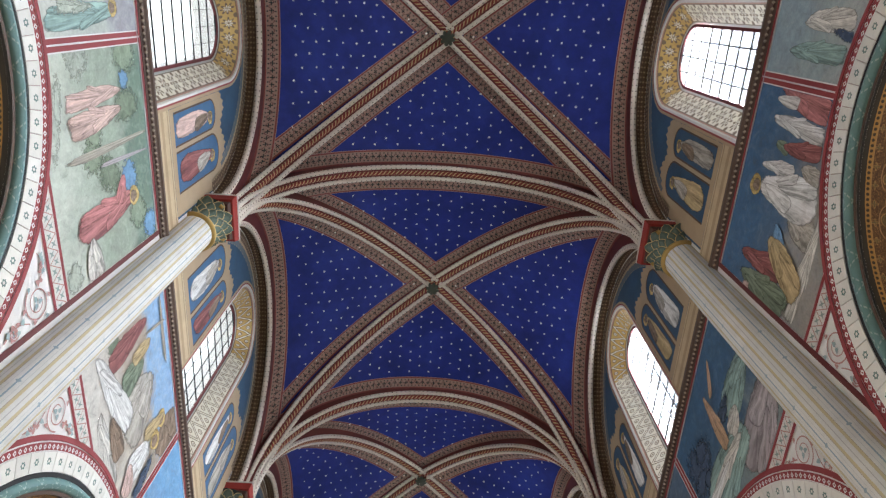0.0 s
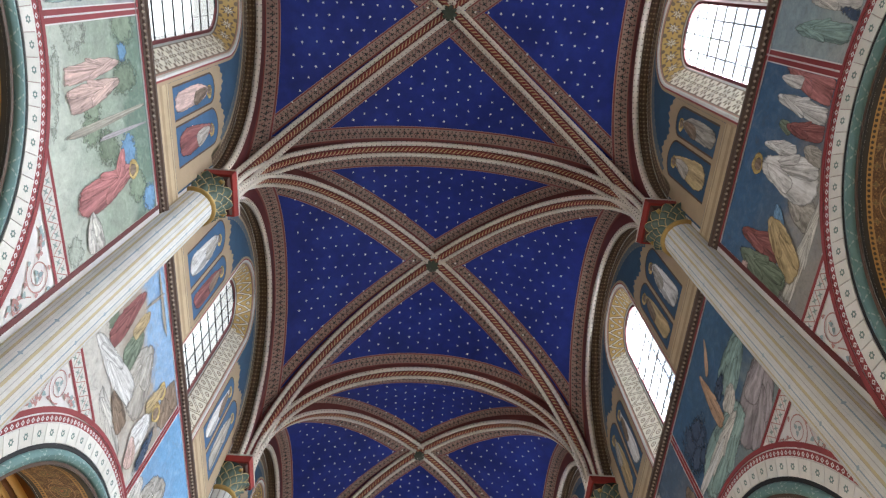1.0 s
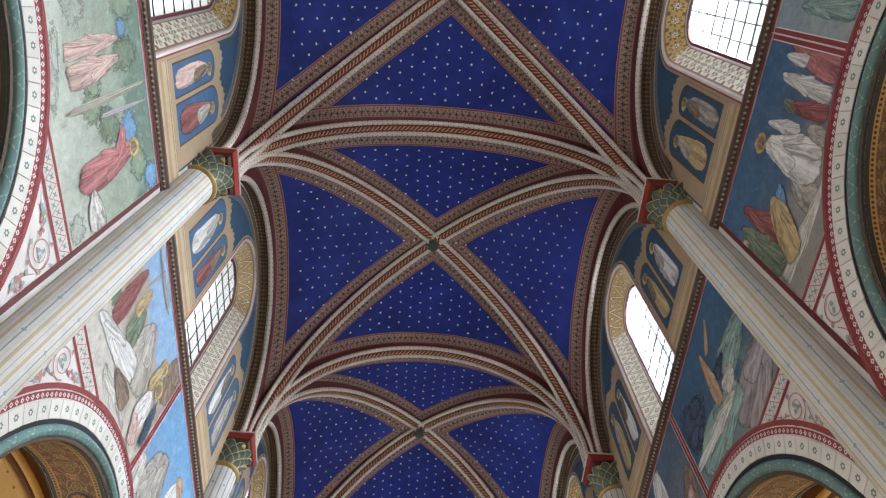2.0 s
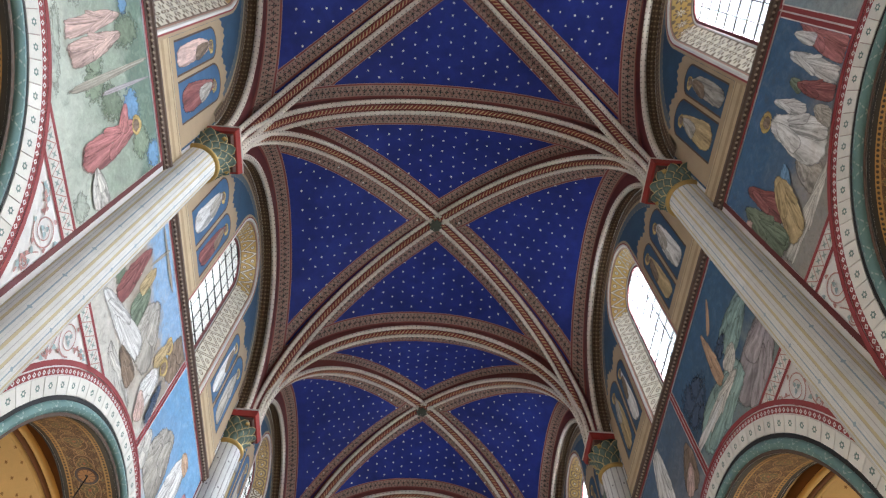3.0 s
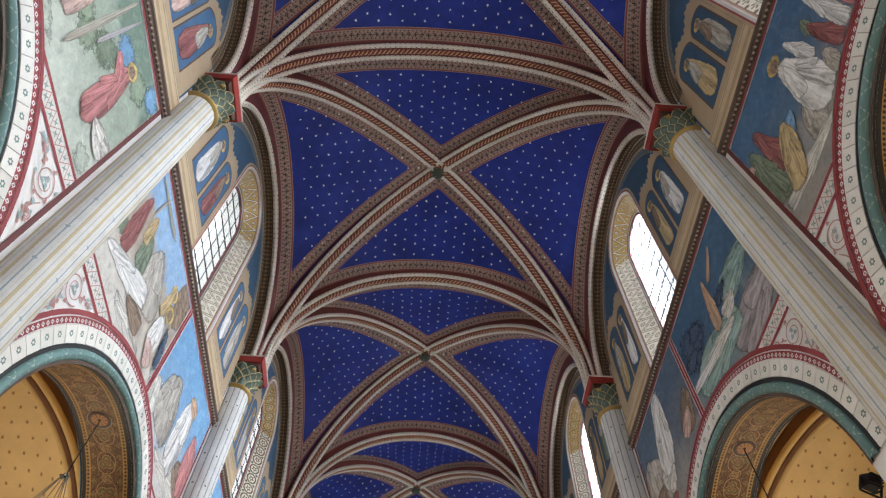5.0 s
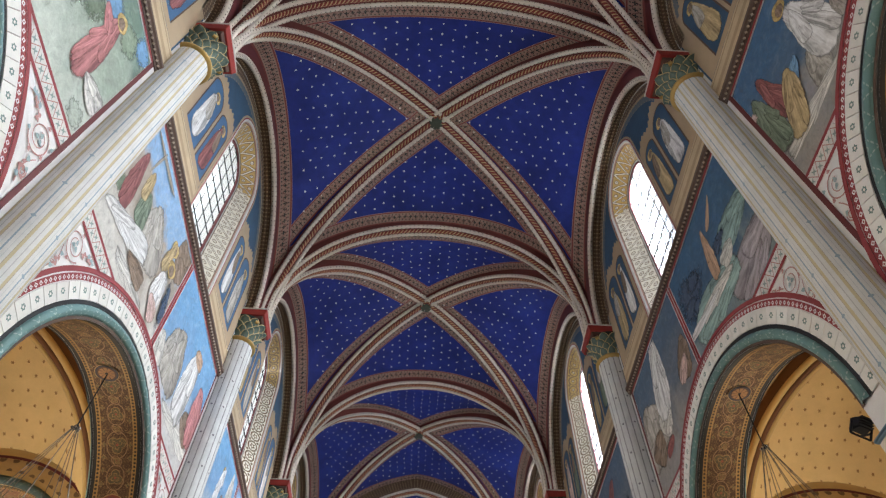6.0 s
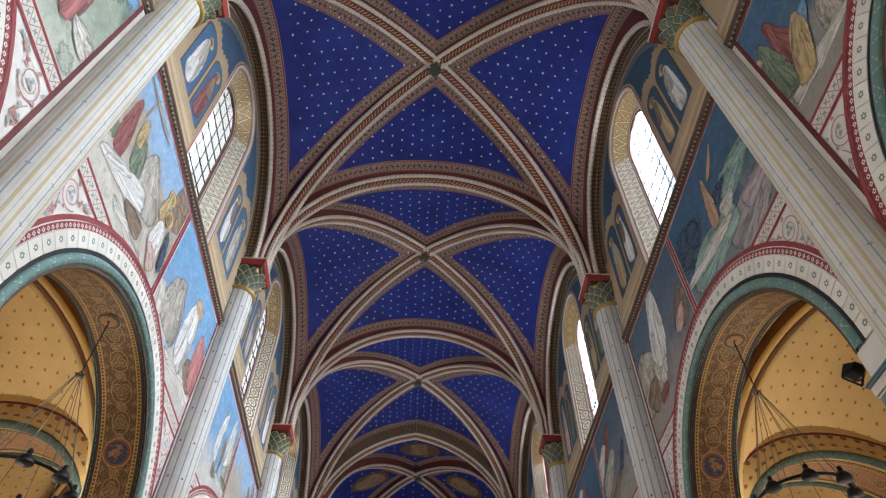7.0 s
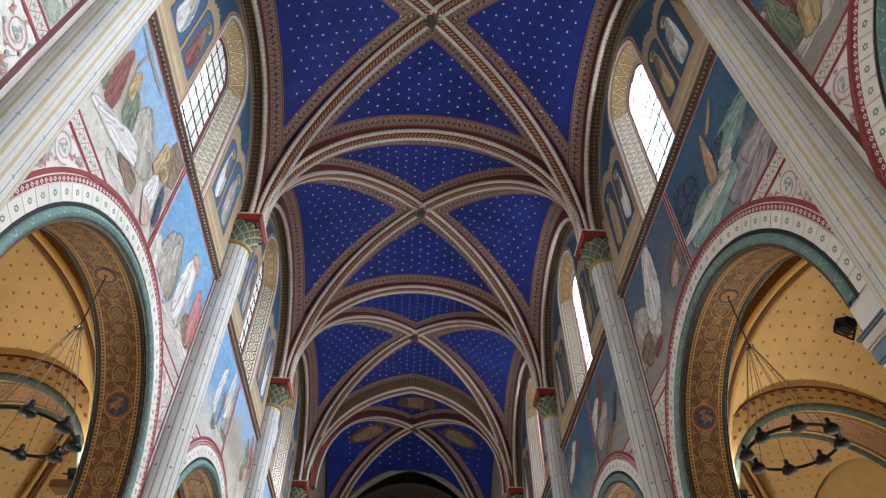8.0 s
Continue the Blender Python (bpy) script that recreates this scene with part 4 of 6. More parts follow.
def build_boss(ob, c):
    bm = bmesh.new()
    bmesh.ops.create_uvsphere(bm, u_segments=16, v_segments=8, radius=0.125)
    for v in bm.verts:
        a = math.atan2(v.co.y, v.co.x)
        k = 1 + 0.16 * math.cos(8 * a) * abs(math.cos(v.co.z * 6))
        v.co.x, v.co.y, v.co.z = v.co.x * k, v.co.y * k, v.co.z * 0.55
    bmesh.ops.translate(bm, verts=bm.verts, vec=c)
    part("core", bm, M["boss"], ob, smooth=True)
    for i in range(8):
        a = math.pi / 4 * i + 0.2
        d, t = Vector((math.cos(a), math.sin(a), 0)), Vector((-math.sin(a), math.cos(a), 0))
        L = Lump()
        L.grid([[c + d * r + t * (w * k) + Vector((0, 0, z - 0.02 * abs(k))) for k in (-1, 0, 1)] for r, w, z in ((0.06, 0.022, -0.075), (0.11, 0.045, -0.080), (0.155, 0.040, -0.04), (0.175, 0.010, -0.005))])
        L.make("leaf", M["boss"], ob, smooth=True)


def build_transverse(y, pointed=0.0, scale=1.0, rise=3.62, zc=12.98):
    ob = empty("transverse_arch", "moulded transverse vault arch, white rolls with red and gold twist", "vault arch", "transverse arches", "structure")
    rib_parts(ob, arch_path((-3.58, y), (3.68, y), SPRING, zc, rise, 56, pointed=pointed), scale)
    return ob


# ---- shafts with capitals ----
def scale_leaf(h, w):
    """A round-tipped, cupped scale of a capital and the thin rim along its edge; x outward, z up."""
    body, rim, rows, left, right = Lump(), Lump(), [], [], []
    for i in range(10):
        t = i / 9
        ww = w * (0.80 + 0.20 * min(t * 3, 1)) * math.sqrt(max(1 - max(0, (t - 0.42) / 0.58) ** 2, 0.0004))
        x = 0.012 + 0.085 * t ** 2
        row = [Vector((x - 0.028 * k * k + 0.008 * (k == 0), ww * k, h * t)) for k in (-1, -0.6, -0.2, 0.2, 0.6, 1)]
        rows.append(row)
        left.append(row[0])
        right.append(row[-1])
    body.grid(rows)
    line = left + right[::-1]
    mid = Vector((0.02, 0, h * 0.45))
    rings = []
    for p in line:
        out = Vector((0, p.y - mid.y, p.z - mid.z)).normalized()
        rings.append([p + out * 0.009 * math.cos(a) + Vector((0.004 + 0.010 * math.sin(a), 0, 0)) for a in (0, 1.257, 2.513, 3.77, 5.027, 6.283)])
    rim.grid(rings)
    return body, rim


# ---- shafts ----
def build_shaft(side, y):
    ob = empty("wall_shaft", "tall round painted wall shaft with green and gold leafy capital", "column", "wall shafts", at=Matrix.Translation(side.p(0.08, y, 0)))
    s = side.sign
    r = 0.30
    L = Lump()
    rows, uvs = [], []
    for i in range(25):
        z = 11.72 * i / 24
        rows.append([(r * math.cos(2 * math.pi * j / 32), r * math.sin(2 * math.pi * j / 32), z) for j in range(33)])
        uvs.append([(z, r * 2 * math.pi * j / 32) for j in range(33)])
    L.grid(rows, uvs)
    if y > PIERS[2] + 1:
        L.make("shaft", M["shaft_grey"], ob, "grey-white shaft with dark painted lines", True)
    else:
        L.make("shaft", M["shaft"], ob, "white shaft with painted blue and yellow lines", True)
    prof = [(0.30, 11.66), (0.345, 11.675), (0.36, 11.71), (0.345, 11.745), (0.31, 11.76)]
    L = Lump()
    L.grid([[(q * math.cos(2 * math.pi * j / 32), q * math.sin(2 * math.pi * j / 32), z) for j in range(33)] for q, z in prof])
    L.make("necking", M["gold"], ob, "gilt ring", True)
    L = Lump()
    L.grid([[(q * math.cos(2 * math.pi * j / 24), q * math.sin(2 * math.pi * j / 24), z) for j in range(25)] for q, z in ((0.29, 11.74), (0.29, 12.0), (0.33, 12.18), (0.42, 12.34))])
    cap = L.make("capital", M["capital"], ob, "green leafy capital", True)
    for count, h, w, zz, lean, off in ((11, 0.165, 0.080, 11.765, 0.08, 0.0), (11, 0.165, 0.084, 11.885, 0.16, math.pi / 11), (11, 0.165, 0.092, 12.01, 0.26, 0.0), (11, 0.175, 0.104, 12.135, 0.40, math.pi / 11)):
        body, gilt = scale_leaf(h, w)
        first = body.make("leaf", M["leaf"], cap, smooth=True)
        edge = gilt.make("leaf_rim", M["leaf_gold"], first, "thin gilt rim", smooth=True)
        base = 0.292 + max(0.0, zz - 11.95) * 0.22
        for i in range(count):
            q, e = (first, edge) if i == 0 else (new("leaf", first.data), new("leaf_rim", edge.data))
            if i:
                q.parent, e.parent = cap, q
            q.matrix_local = Matrix.Translation((0, 0, zz)) @ Matrix.Rotation(2 * math.pi * i / count + off, 4, "Z") @ Matrix.Translation((base, 0, 0)) @ Matrix.Rotation(lean, 4, "Y")
    # corner scrolls
    for sx in (-1, 1):
        for sy in (-1, 1):
            L = Lump()
            rows = []
            d = Vector((sx, sy, 0)).normalized()
            n = Vector((-d.y, d.x, 0))
            for i in range(19):
                t = i / 18
                th = t * 3.2 * math.pi
                rr = 0.055 * (1 - 0.72 * t)
                c = d * (0.40 + rr * math.sin(th)) + Vector((0, 0, 12.24 + rr * math.cos(th)))
                rows.append([c + n * 0.035 * k for k in (-1, 1)])
            L.grid(rows)
            L.make("volute", M["gold"], cap, smooth=True)
    # abacus: red slab with pale fillets
    for z0, z1, g, low, key, nm in ((12.29, 12.375, 0.350, 0.92, "abacus_brown", "abacus_bed"), (12.37, 12.525, 0.415, 0.93, "abacus_red", "abacus"), (12.522, 12.555, 0.430, 0.98, "white_roll", "fillet")):
        bm = bmesh.new()
        bmesh.ops.create_cube(bm, size=1.0)
        for v in bm.verts:
            k = 1.0 if v.co.z > 0 else low
            v.co.x = (v.co.x * 2 * (g + 0.06) * k) if v.co.x * s > 0 else -s * 0.08
            v.co.y = v.co.y * 2 * g * k
            v.co.z = z1 if v.co.z > 0 else z0
        bmesh.ops.bevel(bm, geom=[e for e in bm.edges], offset=0.008, segments=1, affect="EDGES")
        part(nm, bm, M[key], ob, "bright red abacus" if nm == "abacus" else "")
    return ob


# ---- build the structure ----
M["cornice"] = plain("cornice_paint", (0.10, 0.065, 0.05), 0.65)
M["bead"] = plain("cornice_bead", (0.40, 0.33, 0.25), 0.6)
M["dark_line"] = plain("dark_outline", (0.10, 0.06, 0.04), 0.7)
M["niche_blue"] = plain("niche_blue", (0.055, 0.13, 0.25), 0.75, wear=0.6)
M["lunette_band"] = mat_dotted("brown_lunette_band", (0.12, 0.075, 0.05), (0.30, 0.23, 0.15), 0.09, 0.024, 0.09)
M["lunette_grey"] = mat_dotted("grey_lunette_band", (0.12, 0.145, 0.17), (0.25, 0.22, 0.17), 0.16, 0.028, 0.15)
M["boss"] = plain("boss_paint", (0.075, 0.085, 0.060), 0.55, 0.2)
M["capital"] = plain("capital_green", (0.022, 0.032, 0.026), 0.6)
M["leaf"] = plain("capital_leaf", (0.105, 0.150, 0.125), 0.42, wear=1.0, scale=12.0)
M["leaf_gold"] = plain("capital_leaf_gold", (0.50, 0.40, 0.20), 0.36, 0.45, wear=0.6, scale=9.0)
M["rosette_in"] = mat_rosette("rosette_paint", (0.36, 0.17, 0.06), (0.10, 0.05, 0.035), 10.0)
M["roundel_in"] = mat_medallion("roundel_paint")
M["roundel_rim"] = plain("roundel_rim", (0.22, 0.055, 0.035), 0.6)
M["rosette_rim"] = plain("rosette_rim", (0.055, 0.045, 0.05), 0.6)
M["gold_line"] = plain("roundel_gilt", (0.40, 0.24, 0.09), 0.5, 0.1)

floor = Lump()
floor.box(-9.6, 9.6, -9.4, 46.0, -0.3, FLOOR)
tagged(floor.make("floor", M["floor"]), "worn pale stone church floor", "floor", kind="structure")

walls = {}
number = 0
for side in (NORTH, SOUTH):
    for k, yc in enumerate(BAYS):
        number += 1
        w = build_wall(side, yc, k + 1)
        walls[side.name, k] = w
        build_paint(side, yc, w)
        build_cornice(side, yc, k + 1)
        build_upper(side, yc, w)
        build_window(side, yc, number, GLASS, WIN_H, WIN_SPRING, 11.0)
vaults = [build_nave_vault(yc, k + 1, last=yc == BAYS[-1]) for k, yc in enumerate(BAYS)]
for y in PIERS[:-1]:
    build_transverse(y)
for side in (NORTH, SOUTH):
    for y in PIERS:
        build_shaft(side, y)

# ---- wall paintings: faded colour fields with plain drapery shapes ----
CLOTH = {
    "sage": (0.42, 0.46, 0.40), "leaf": (0.24, 0.30, 0.22), "bark": (0.34, 0.31, 0.26), "pink": (0.56, 0.40, 0.36),
    "sky": (0.16, 0.30, 0.48), "rose": (0.44, 0.18, 0.18), "halo": (0.50, 0.36, 0.14), "pale": (0.58, 0.56, 0.52),
    "seafoam": (0.26, 0.38, 0.36), "violet": (0.36, 0.32, 0.34), "linen": (0.66, 0.65, 0.64), "wine": (0.26, 0.095, 0.092),
    "umber": (0.23, 0.165, 0.12), "moss": (0.17, 0.215, 0.155), "stone": (0.40, 0.37, 0.33), "navy": (0.06, 0.09, 0.15),
    "ochre": (0.45, 0.34, 0.185), "flesh": (0.50, 0.33, 0.22),
}
for key, value in CLOTH.items():
    M["cloth_" + key] = mat_cloth("painted_" + key, value)
    M["loose_" + key] = mat_cloth("loose_" + key, value, False)
SHAPES = {}
SHAPES["north", 1, 1] = [
    (0.71, 8.38, 0.54, 0.15, -21, "sage"),
    (0.14, 8.94, 0.27, 0.27, 90, "o sage"),
    (0.15, 10.06, 0.33, 0.33, 90, "o leaf"),
    (1.26, 9.03, 0.27, 0.27, 90, "o leaf"),
    (1.71, 9.84, 0.27, 0.27, 90, "o sky"),
    (2.49, 10.30, 0.25, 0.25, 90, "o sky"),
    (0.49, 9.97, 0.15, 0.15, 90, "o sky"),
    (2.21, 9.98, 0.28, 0.28, 90, "o leaf"),
    (2.50, 8.31, 0.21, 0.21, 90, "o sage"),
    (0.99, 9.10, 0.24, 0.24, 90, "o leaf"),
    (1.55, 9.35, 0.32, 0.26, 60, "o moss"),
    (0.80, 9.95, 0.40, 0.24, 90, "o moss"),
    (1.23, 9.48, 1.07, 0.05, -89, "bark"),
    (1.43, 9.79, 0.69, 0.03, -92, "violet"),
    (0.60, 9.22, 0.66, 0.11, -88, "pink"),
    (0.86, 9.18, 0.64, 0.15, -86, "pink"),
    (2.01, 9.22, 0.77, 0.20, -86, "rose"),
    (1.81, 9.60, 0.20, 0.12, -26, "rose"),
    (1.97, 9.90, 0.14, 0.14, 90, "o halo"),
    (2.45, 8.76, 0.26, 0.19, 1, "pale"),
]
SHAPES["north", 1, -1] = [
    (-0.29, 9.25, 0.81, 0.14, -86, "seafoam"),
    (-0.36, 9.91, 0.11, 0.11, 90, "o halo"),
    (-0.38, 9.04, 0.44, 0.09, -90, "sage"),
]
SHAPES["north", 2, 1] = [
    (0.83, 9.11, 0.60, 0.50, -87, "stone"),
    (0.22, 8.77, 0.29, 0.26, -74, "pale"),
    (2.05, 8.51, 1.05, 0.16, 6, "pale"),
    (2.28, 8.86, 0.35, 0.27, -7, "umber"),
    (2.99, 9.24, 0.34, 0.37, -65, "moss"),
    (1.67, 9.31, 0.81, 0.33, -93, "linen"),
    (1.72, 9.93, 0.24, 0.15, -2, "flesh"),
    (2.50, 9.23, 0.61, 0.34, -72, "rose"),
]
SHAPES["north", 2, -1] = [
    (-1.34, 9.37, 0.55, 0.42, -60, "stone"),
    (-0.28, 10.21, 0.40, 0.50, -28, "umber"),
    (-1.30, 8.41, 0.61, 0.16, 4, "pale"),
    (-2.60, 8.91, 0.19, 0.19, 90, "o moss"),
    (-2.39, 9.29, 0.61, 0.17, -82, "wine"),
    (-1.88, 9.31, 0.35, 0.21, -79, "moss"),
    (-2.08, 9.63, 0.31, 0.12, -85, "ochre"),
    (-1.90, 8.78, 0.77, 0.20, 23, "linen"),
    (-1.31, 8.66, 0.35, 0.16, 6, "umber"),
    (-2.06, 10.32, 0.60, 0.05, -1, "bark"),
    (-2.22, 10.07, 0.35, 0.03, 83, "bark"),
    (-0.71, 9.96, 0.15, 0.15, 90, "o halo"),
    (-0.75, 9.71, 0.37, 0.12, -93, "ochre"),
    (-0.52, 9.68, 0.16, 0.16, 90, "o halo"),
    (-0.59, 9.13, 0.37, 0.22, -90, "linen"),
    (-0.51, 8.79, 0.23, 0.16, -37, "pink"),
    (-0.24, 9.20, 0.48, 0.12, -73, "navy"),
]
SHAPES["north", 3, 1] = [
    (1.82, 9.52, 0.33, 0.26, -57, "stone"),
    (2.50, 9.90, 0.62, 0.26, -70, "rose"),
    (2.06, 9.78, 0.38, 0.21, -67, "moss"),
    (2.50, 9.90, 0.34, 0.19, -79, "linen"),
    (1.92, 9.22, 0.22, 0.19, -50, "umber"),
    (2.50, 9.90, 0.33, 0.21, -63, "wine"),
]
SHAPES["north", 3, -1] = [
    (-0.29, 9.41, 0.62, 0.26, -97, "stone"),
    (-1.00, 9.11, 0.55, 0.22, -108, "umber"),
    (-1.24, 9.90, 0.17, 0.09, 90, "o halo"),
    (-0.57, 9.90, 0.18, 0.10, 90, "o halo"),
    (-1.26, 9.47, 0.62, 0.20, -100, "linen"),
    (-1.08, 9.20, 0.48, 0.13, -85, "sky"),
    (-0.49, 9.78, 0.62, 0.23, -92, "pale"),
    (-0.18, 8.93, 0.44, 0.10, -2, "moss"),
    (-0.48, 8.76, 0.59, 0.09, 1, "pale"),
]
SHAPES["south", 1, 1] = [
    (1.57, 8.79, 0.32, 0.21, -78, "stone"),
    (1.98, 8.50, 0.76, 0.11, 5, "pale"),
    (-0.10, 9.33, 0.50, 0.11, -88, "navy"),
    (0.17, 9.32, 0.64, 0.17, -81, "rose"),
    (0.22, 9.72, 0.28, 0.08, -89, "linen"),
    (0.48, 9.38, 0.65, 0.11, -87, "linen"),
    (0.76, 9.60, 0.18, 0.08, -80, "moss"),
    (0.72, 9.14, 0.46, 0.11, -95, "wine"),
    (1.02, 9.58, 0.42, 0.09, -95, "linen"),
    (1.28, 9.22, 0.72, 0.27, -93, "linen"),
    (0.93, 8.84, 0.24, 0.11, -85, "stone"),
    (1.35, 10.02, 0.15, 0.15, 90, "o halo"),
    (2.23, 9.39, 0.60, 0.16, -94, "wine"),
    (1.82, 9.18, 0.19, 0.12, -39, "sky"),
    (2.09, 8.93, 0.52, 0.21, -64, "ochre"),
    (2.56, 9.22, 0.63, 0.24, -87, "moss"),
    (2.69, 9.63, 0.12, 0.12, 90, "o pink"),
]
SHAPES["south", 1, -1] = [
    (-0.73, 9.30, 0.52, 0.14, -91, "pale"),
    (-0.38, 9.41, 0.64, 0.12, -90, "seafoam"),
    (-0.59, 8.92, 0.28, 0.07, -81, "navy"),
]
SHAPES["south", 2, 1] = [
    (2.35, 9.19, 0.65, 0.63, -88, "stone"),
    (0.39, 9.21, 0.40, 0.29, -58, "umber"),
    (0.51, 9.08, 0.27, 0.15, -34, "pink"),
    (1.68, 9.03, 0.29, 0.34, -34, "pale"),
    (1.44, 9.77, 0.85, 0.35, -77, "linen"),
    (2.24, 8.83, 0.32, 0.32, -35, "umber"),
    (1.81, 8.57, 0.24, 0.11, -13, "wine"),
]
SHAPES["south", 2, -1] = [
    (-2.21, 8.51, 0.76, 0.42, -12, "violet"),
    (-0.57, 9.66, 0.52, 0.46, 7, "navy"),
    (-2.23, 9.32, 0.54, 0.30, -1, "seafoam"),
    (-1.13, 8.91, 0.88, 0.38, 7, "seafoam"),
    (-1.76, 9.45, 0.27, 0.14, -5, "navy"),
    (-1.79, 9.11, 0.23, 0.17, -9, "pale"),
    (-1.17, 8.96, 0.67, 0.12, 8, "pale"),
    (-0.65, 9.04, 0.63, 0.08, 8, "linen"),
    (-1.43, 9.55, 0.53, 0.13, -82, "flesh"),
    (-1.86, 10.03, 0.30, 0.06, -42, "flesh"),
]
SHAPES["south", 3, 1] = [
    (1.97, 9.90, 0.60, 0.26, -30, "stone"),
    (2.05, 9.90, 0.62, 0.21, -32, "linen"),
    (2.50, 9.90, 0.62, 0.18, -21, "umber"),
    (1.46, 9.90, 0.42, 0.14, -29, "wine"),
    (2.50, 9.90, 0.45, 0.17, -32, "moss"),
]
SHAPES["south", 3, -1] = [
    (-0.76, 9.25, 0.62, 0.26, -26, "stone"),
    (-0.92, 9.90, 0.43, 0.20, -47, "wine"),
    (-0.25, 9.64, 0.62, 0.24, -32, "linen"),
    (-1.07, 8.73, 0.53, 0.16, -23, "umber"),
    (-1.71, 9.09, 0.37, 0.14, -46, "navy"),
]
GROUNDS = {
    ("north", 1, 1): ((0.13, 0.19, 0.15), (0.28, 0.33, 0.27), (0.47, 0.51, 0.45)),
    ("north", 1, -1): ((0.30, 0.30, 0.33), (0.40, 0.43, 0.40), (0.50, 0.52, 0.48)),
    ("north", 2, -1): ((0.22, 0.36, 0.55), (0.34, 0.29, 0.24), (0.56, 0.54, 0.50)),
    ("north", 2, 1): ((0.14, 0.31, 0.52), (0.16, 0.31, 0.51), (0.52, 0.50, 0.48)),
    ("south", 1, 1): ((0.055, 0.125, 0.235), (0.07, 0.13, 0.22), (0.29, 0.27, 0.245)),
    ("south", 1, -1): ((0.25, 0.33, 0.38), (0.28, 0.34, 0.36), (0.40, 0.40, 0.38)),
    ("south", 2, -1): ((0.05, 0.115, 0.21), (0.05, 0.105, 0.185), (0.20, 0.25, 0.25)),
    ("south", 2, 1): ((0.075, 0.12, 0.185), (0.11, 0.14, 0.19), (0.28, 0.26, 0.245)),
}


def shape_patch(y, z, length, width, angle, seed, loose):
    """Rings of a plain robe-like or round patch: (y, z) and its place on the patch from the middle out."""
    rnd = random.Random(seed)
    ph = [rnd.uniform(0, 6.28) for _ in range(2)]
    ca, sa = math.cos(radians(angle)), math.sin(radians(angle))
    rings = []
    for ring in (0.02, 0.35, 0.7, 1.0):
        row = []
        for i in range(29):
            a = 2 * math.pi * i / 28
            c, t = math.cos(a), math.sin(a)
            k = 1 + 0.05 * math.sin(3 * a + ph[0]) + 0.03 * math.sin(5 * a + ph[1])
            if loose:
                p, q = length * c * k, width * t * k
            else:
                p = length * math.copysign(abs(c) ** 0.85, c) * k
                q = width * math.copysign(abs(t) ** 0.75, t) * (0.74 + 0.26 * c) * k
            p, q = p * ring, q * ring
            row.append(((y + p * ca - q * sa, z + p * sa + q * ca), (c * ring, t * ring)))
        rings.append(row)
    return rings


def add_patch(name, side, d, rings, mat, parent, yc=0.0, keep=None):
    S = Lump()
    S.grid([[side.p(d, yc + (keep(*p) if keep else p)[0], (keep(*p) if keep else p)[1]) for p, _ in row] for row in rings], [[uv for _, uv in row] for row in rings])
    return S.make(name, mat, parent)


def clip_paint(y, z, az, s):
    """Keeps a point inside one painted field of the wall."""
    z = min(max(z, 8.17), CORNICE - 0.12)
    y = s * min(max(s * y, 0.085), BAY / 2 - 0.45)
    d = math.hypot(y, z - az)
    if d < RING2 + 0.075:
        k = (RING2 + 0.075) / d
        y, z = y * k, az + (z - az) * k
    return y, min(z, CORNICE - 0.12)


def build_painting(side, yc, bay, s, wall):
    az = arch_height(side, yc)
    fields = GROUNDS.get((side.name, bay, s))
    if fields is None:
        fields = GROUNDS[side.name, 2, 1 if (bay + (s > 0)) % 2 else -1]
    mat = mat_painting("wall_painting", *fields, seed=bay * 2.3 + s + (5 if side is SOUTH else 0))
    L = Lump()
    ys = sorted(yc + s * k for k in span(0.074, BAY / 2 - 0.44, 30))
    strips(L, side, 0.006, ys, lambda y: max(8.157, az + math.sqrt(max((RING2 + 0.064) ** 2 - (y - yc) ** 2, 0))), lambda y: CORNICE - 0.09)
    ob = L.make("painting", mat, wall, "faded wall painting of plain draped shapes")
    shapes = SHAPES.get((side.name, bay, s))
    if shapes is None:
        rnd = random.Random(bay * 31 + s * 7 + (100 if side is SOUTH else 0))
        keys = ["linen", "wine", "moss", "stone", "umber", "pale", "sky", "pink", "ochre"]
        shapes = [(s * rnd.uniform(0.5, 2.4), rnd.uniform(8.7, 9.9), rnd.uniform(0.3, 0.6), rnd.uniform(0.10, 0.2), rnd.uniform(60, 120), rnd.choice(keys)) for _ in range(9)]
    d = 0.0084
    for i, (y, z, l, w, a, key) in enumerate(shapes):
        d += 0.0006
        loose = key.startswith("o ")
        key = key.removeprefix("o ")
        rings = shape_patch(y, z, l, w if loose else w * 1.3, a, i * 13 + bay, loose)
        soft = loose and key != "halo" or key in ("sage", "navy")
        add_patch("painted_patch", side, d, rings, M[("loose_" if soft else "cloth_") + key], ob, yc, lambda p, q: clip_paint(p, q, az, s))
        if key == "halo":
            d += 0.0003
            add_patch("painted_fold", side, d, shape_patch(y, z - 0.02, l * 0.66, w * 0.60, a, i, True), M["cloth_umber"], ob, yc, lambda p, q: clip_paint(p, q, az, s))
        if loose or w < 0.09:
            continue
        ca, sa = math.cos(radians(a)), math.sin(radians(a))
        for along, across, ll, ww, turn in ((-0.30, 0.26, 0.50, 0.56, 12), (0.28, -0.38, 0.62, 0.46, -6), (-0.10, -0.62, 0.34, 0.34, -16)):
            d += 0.0002
            q, r = along * l, across * w
            rings = shape_patch(y + q * ca - r * sa, z + q * sa + r * ca, ll * l, ww * w, a + turn, i * 7 + bay, False)
            add_patch("painted_fold", side, d, rings, M[("loose_" if soft else "cloth_") + key], ob, yc, lambda p, q: clip_paint(p, q, az, s))
    return ob


NICHE_ROBES = ("linen", "ochre", "moss", "pink", "wine", "linen", "stone", "ochre")


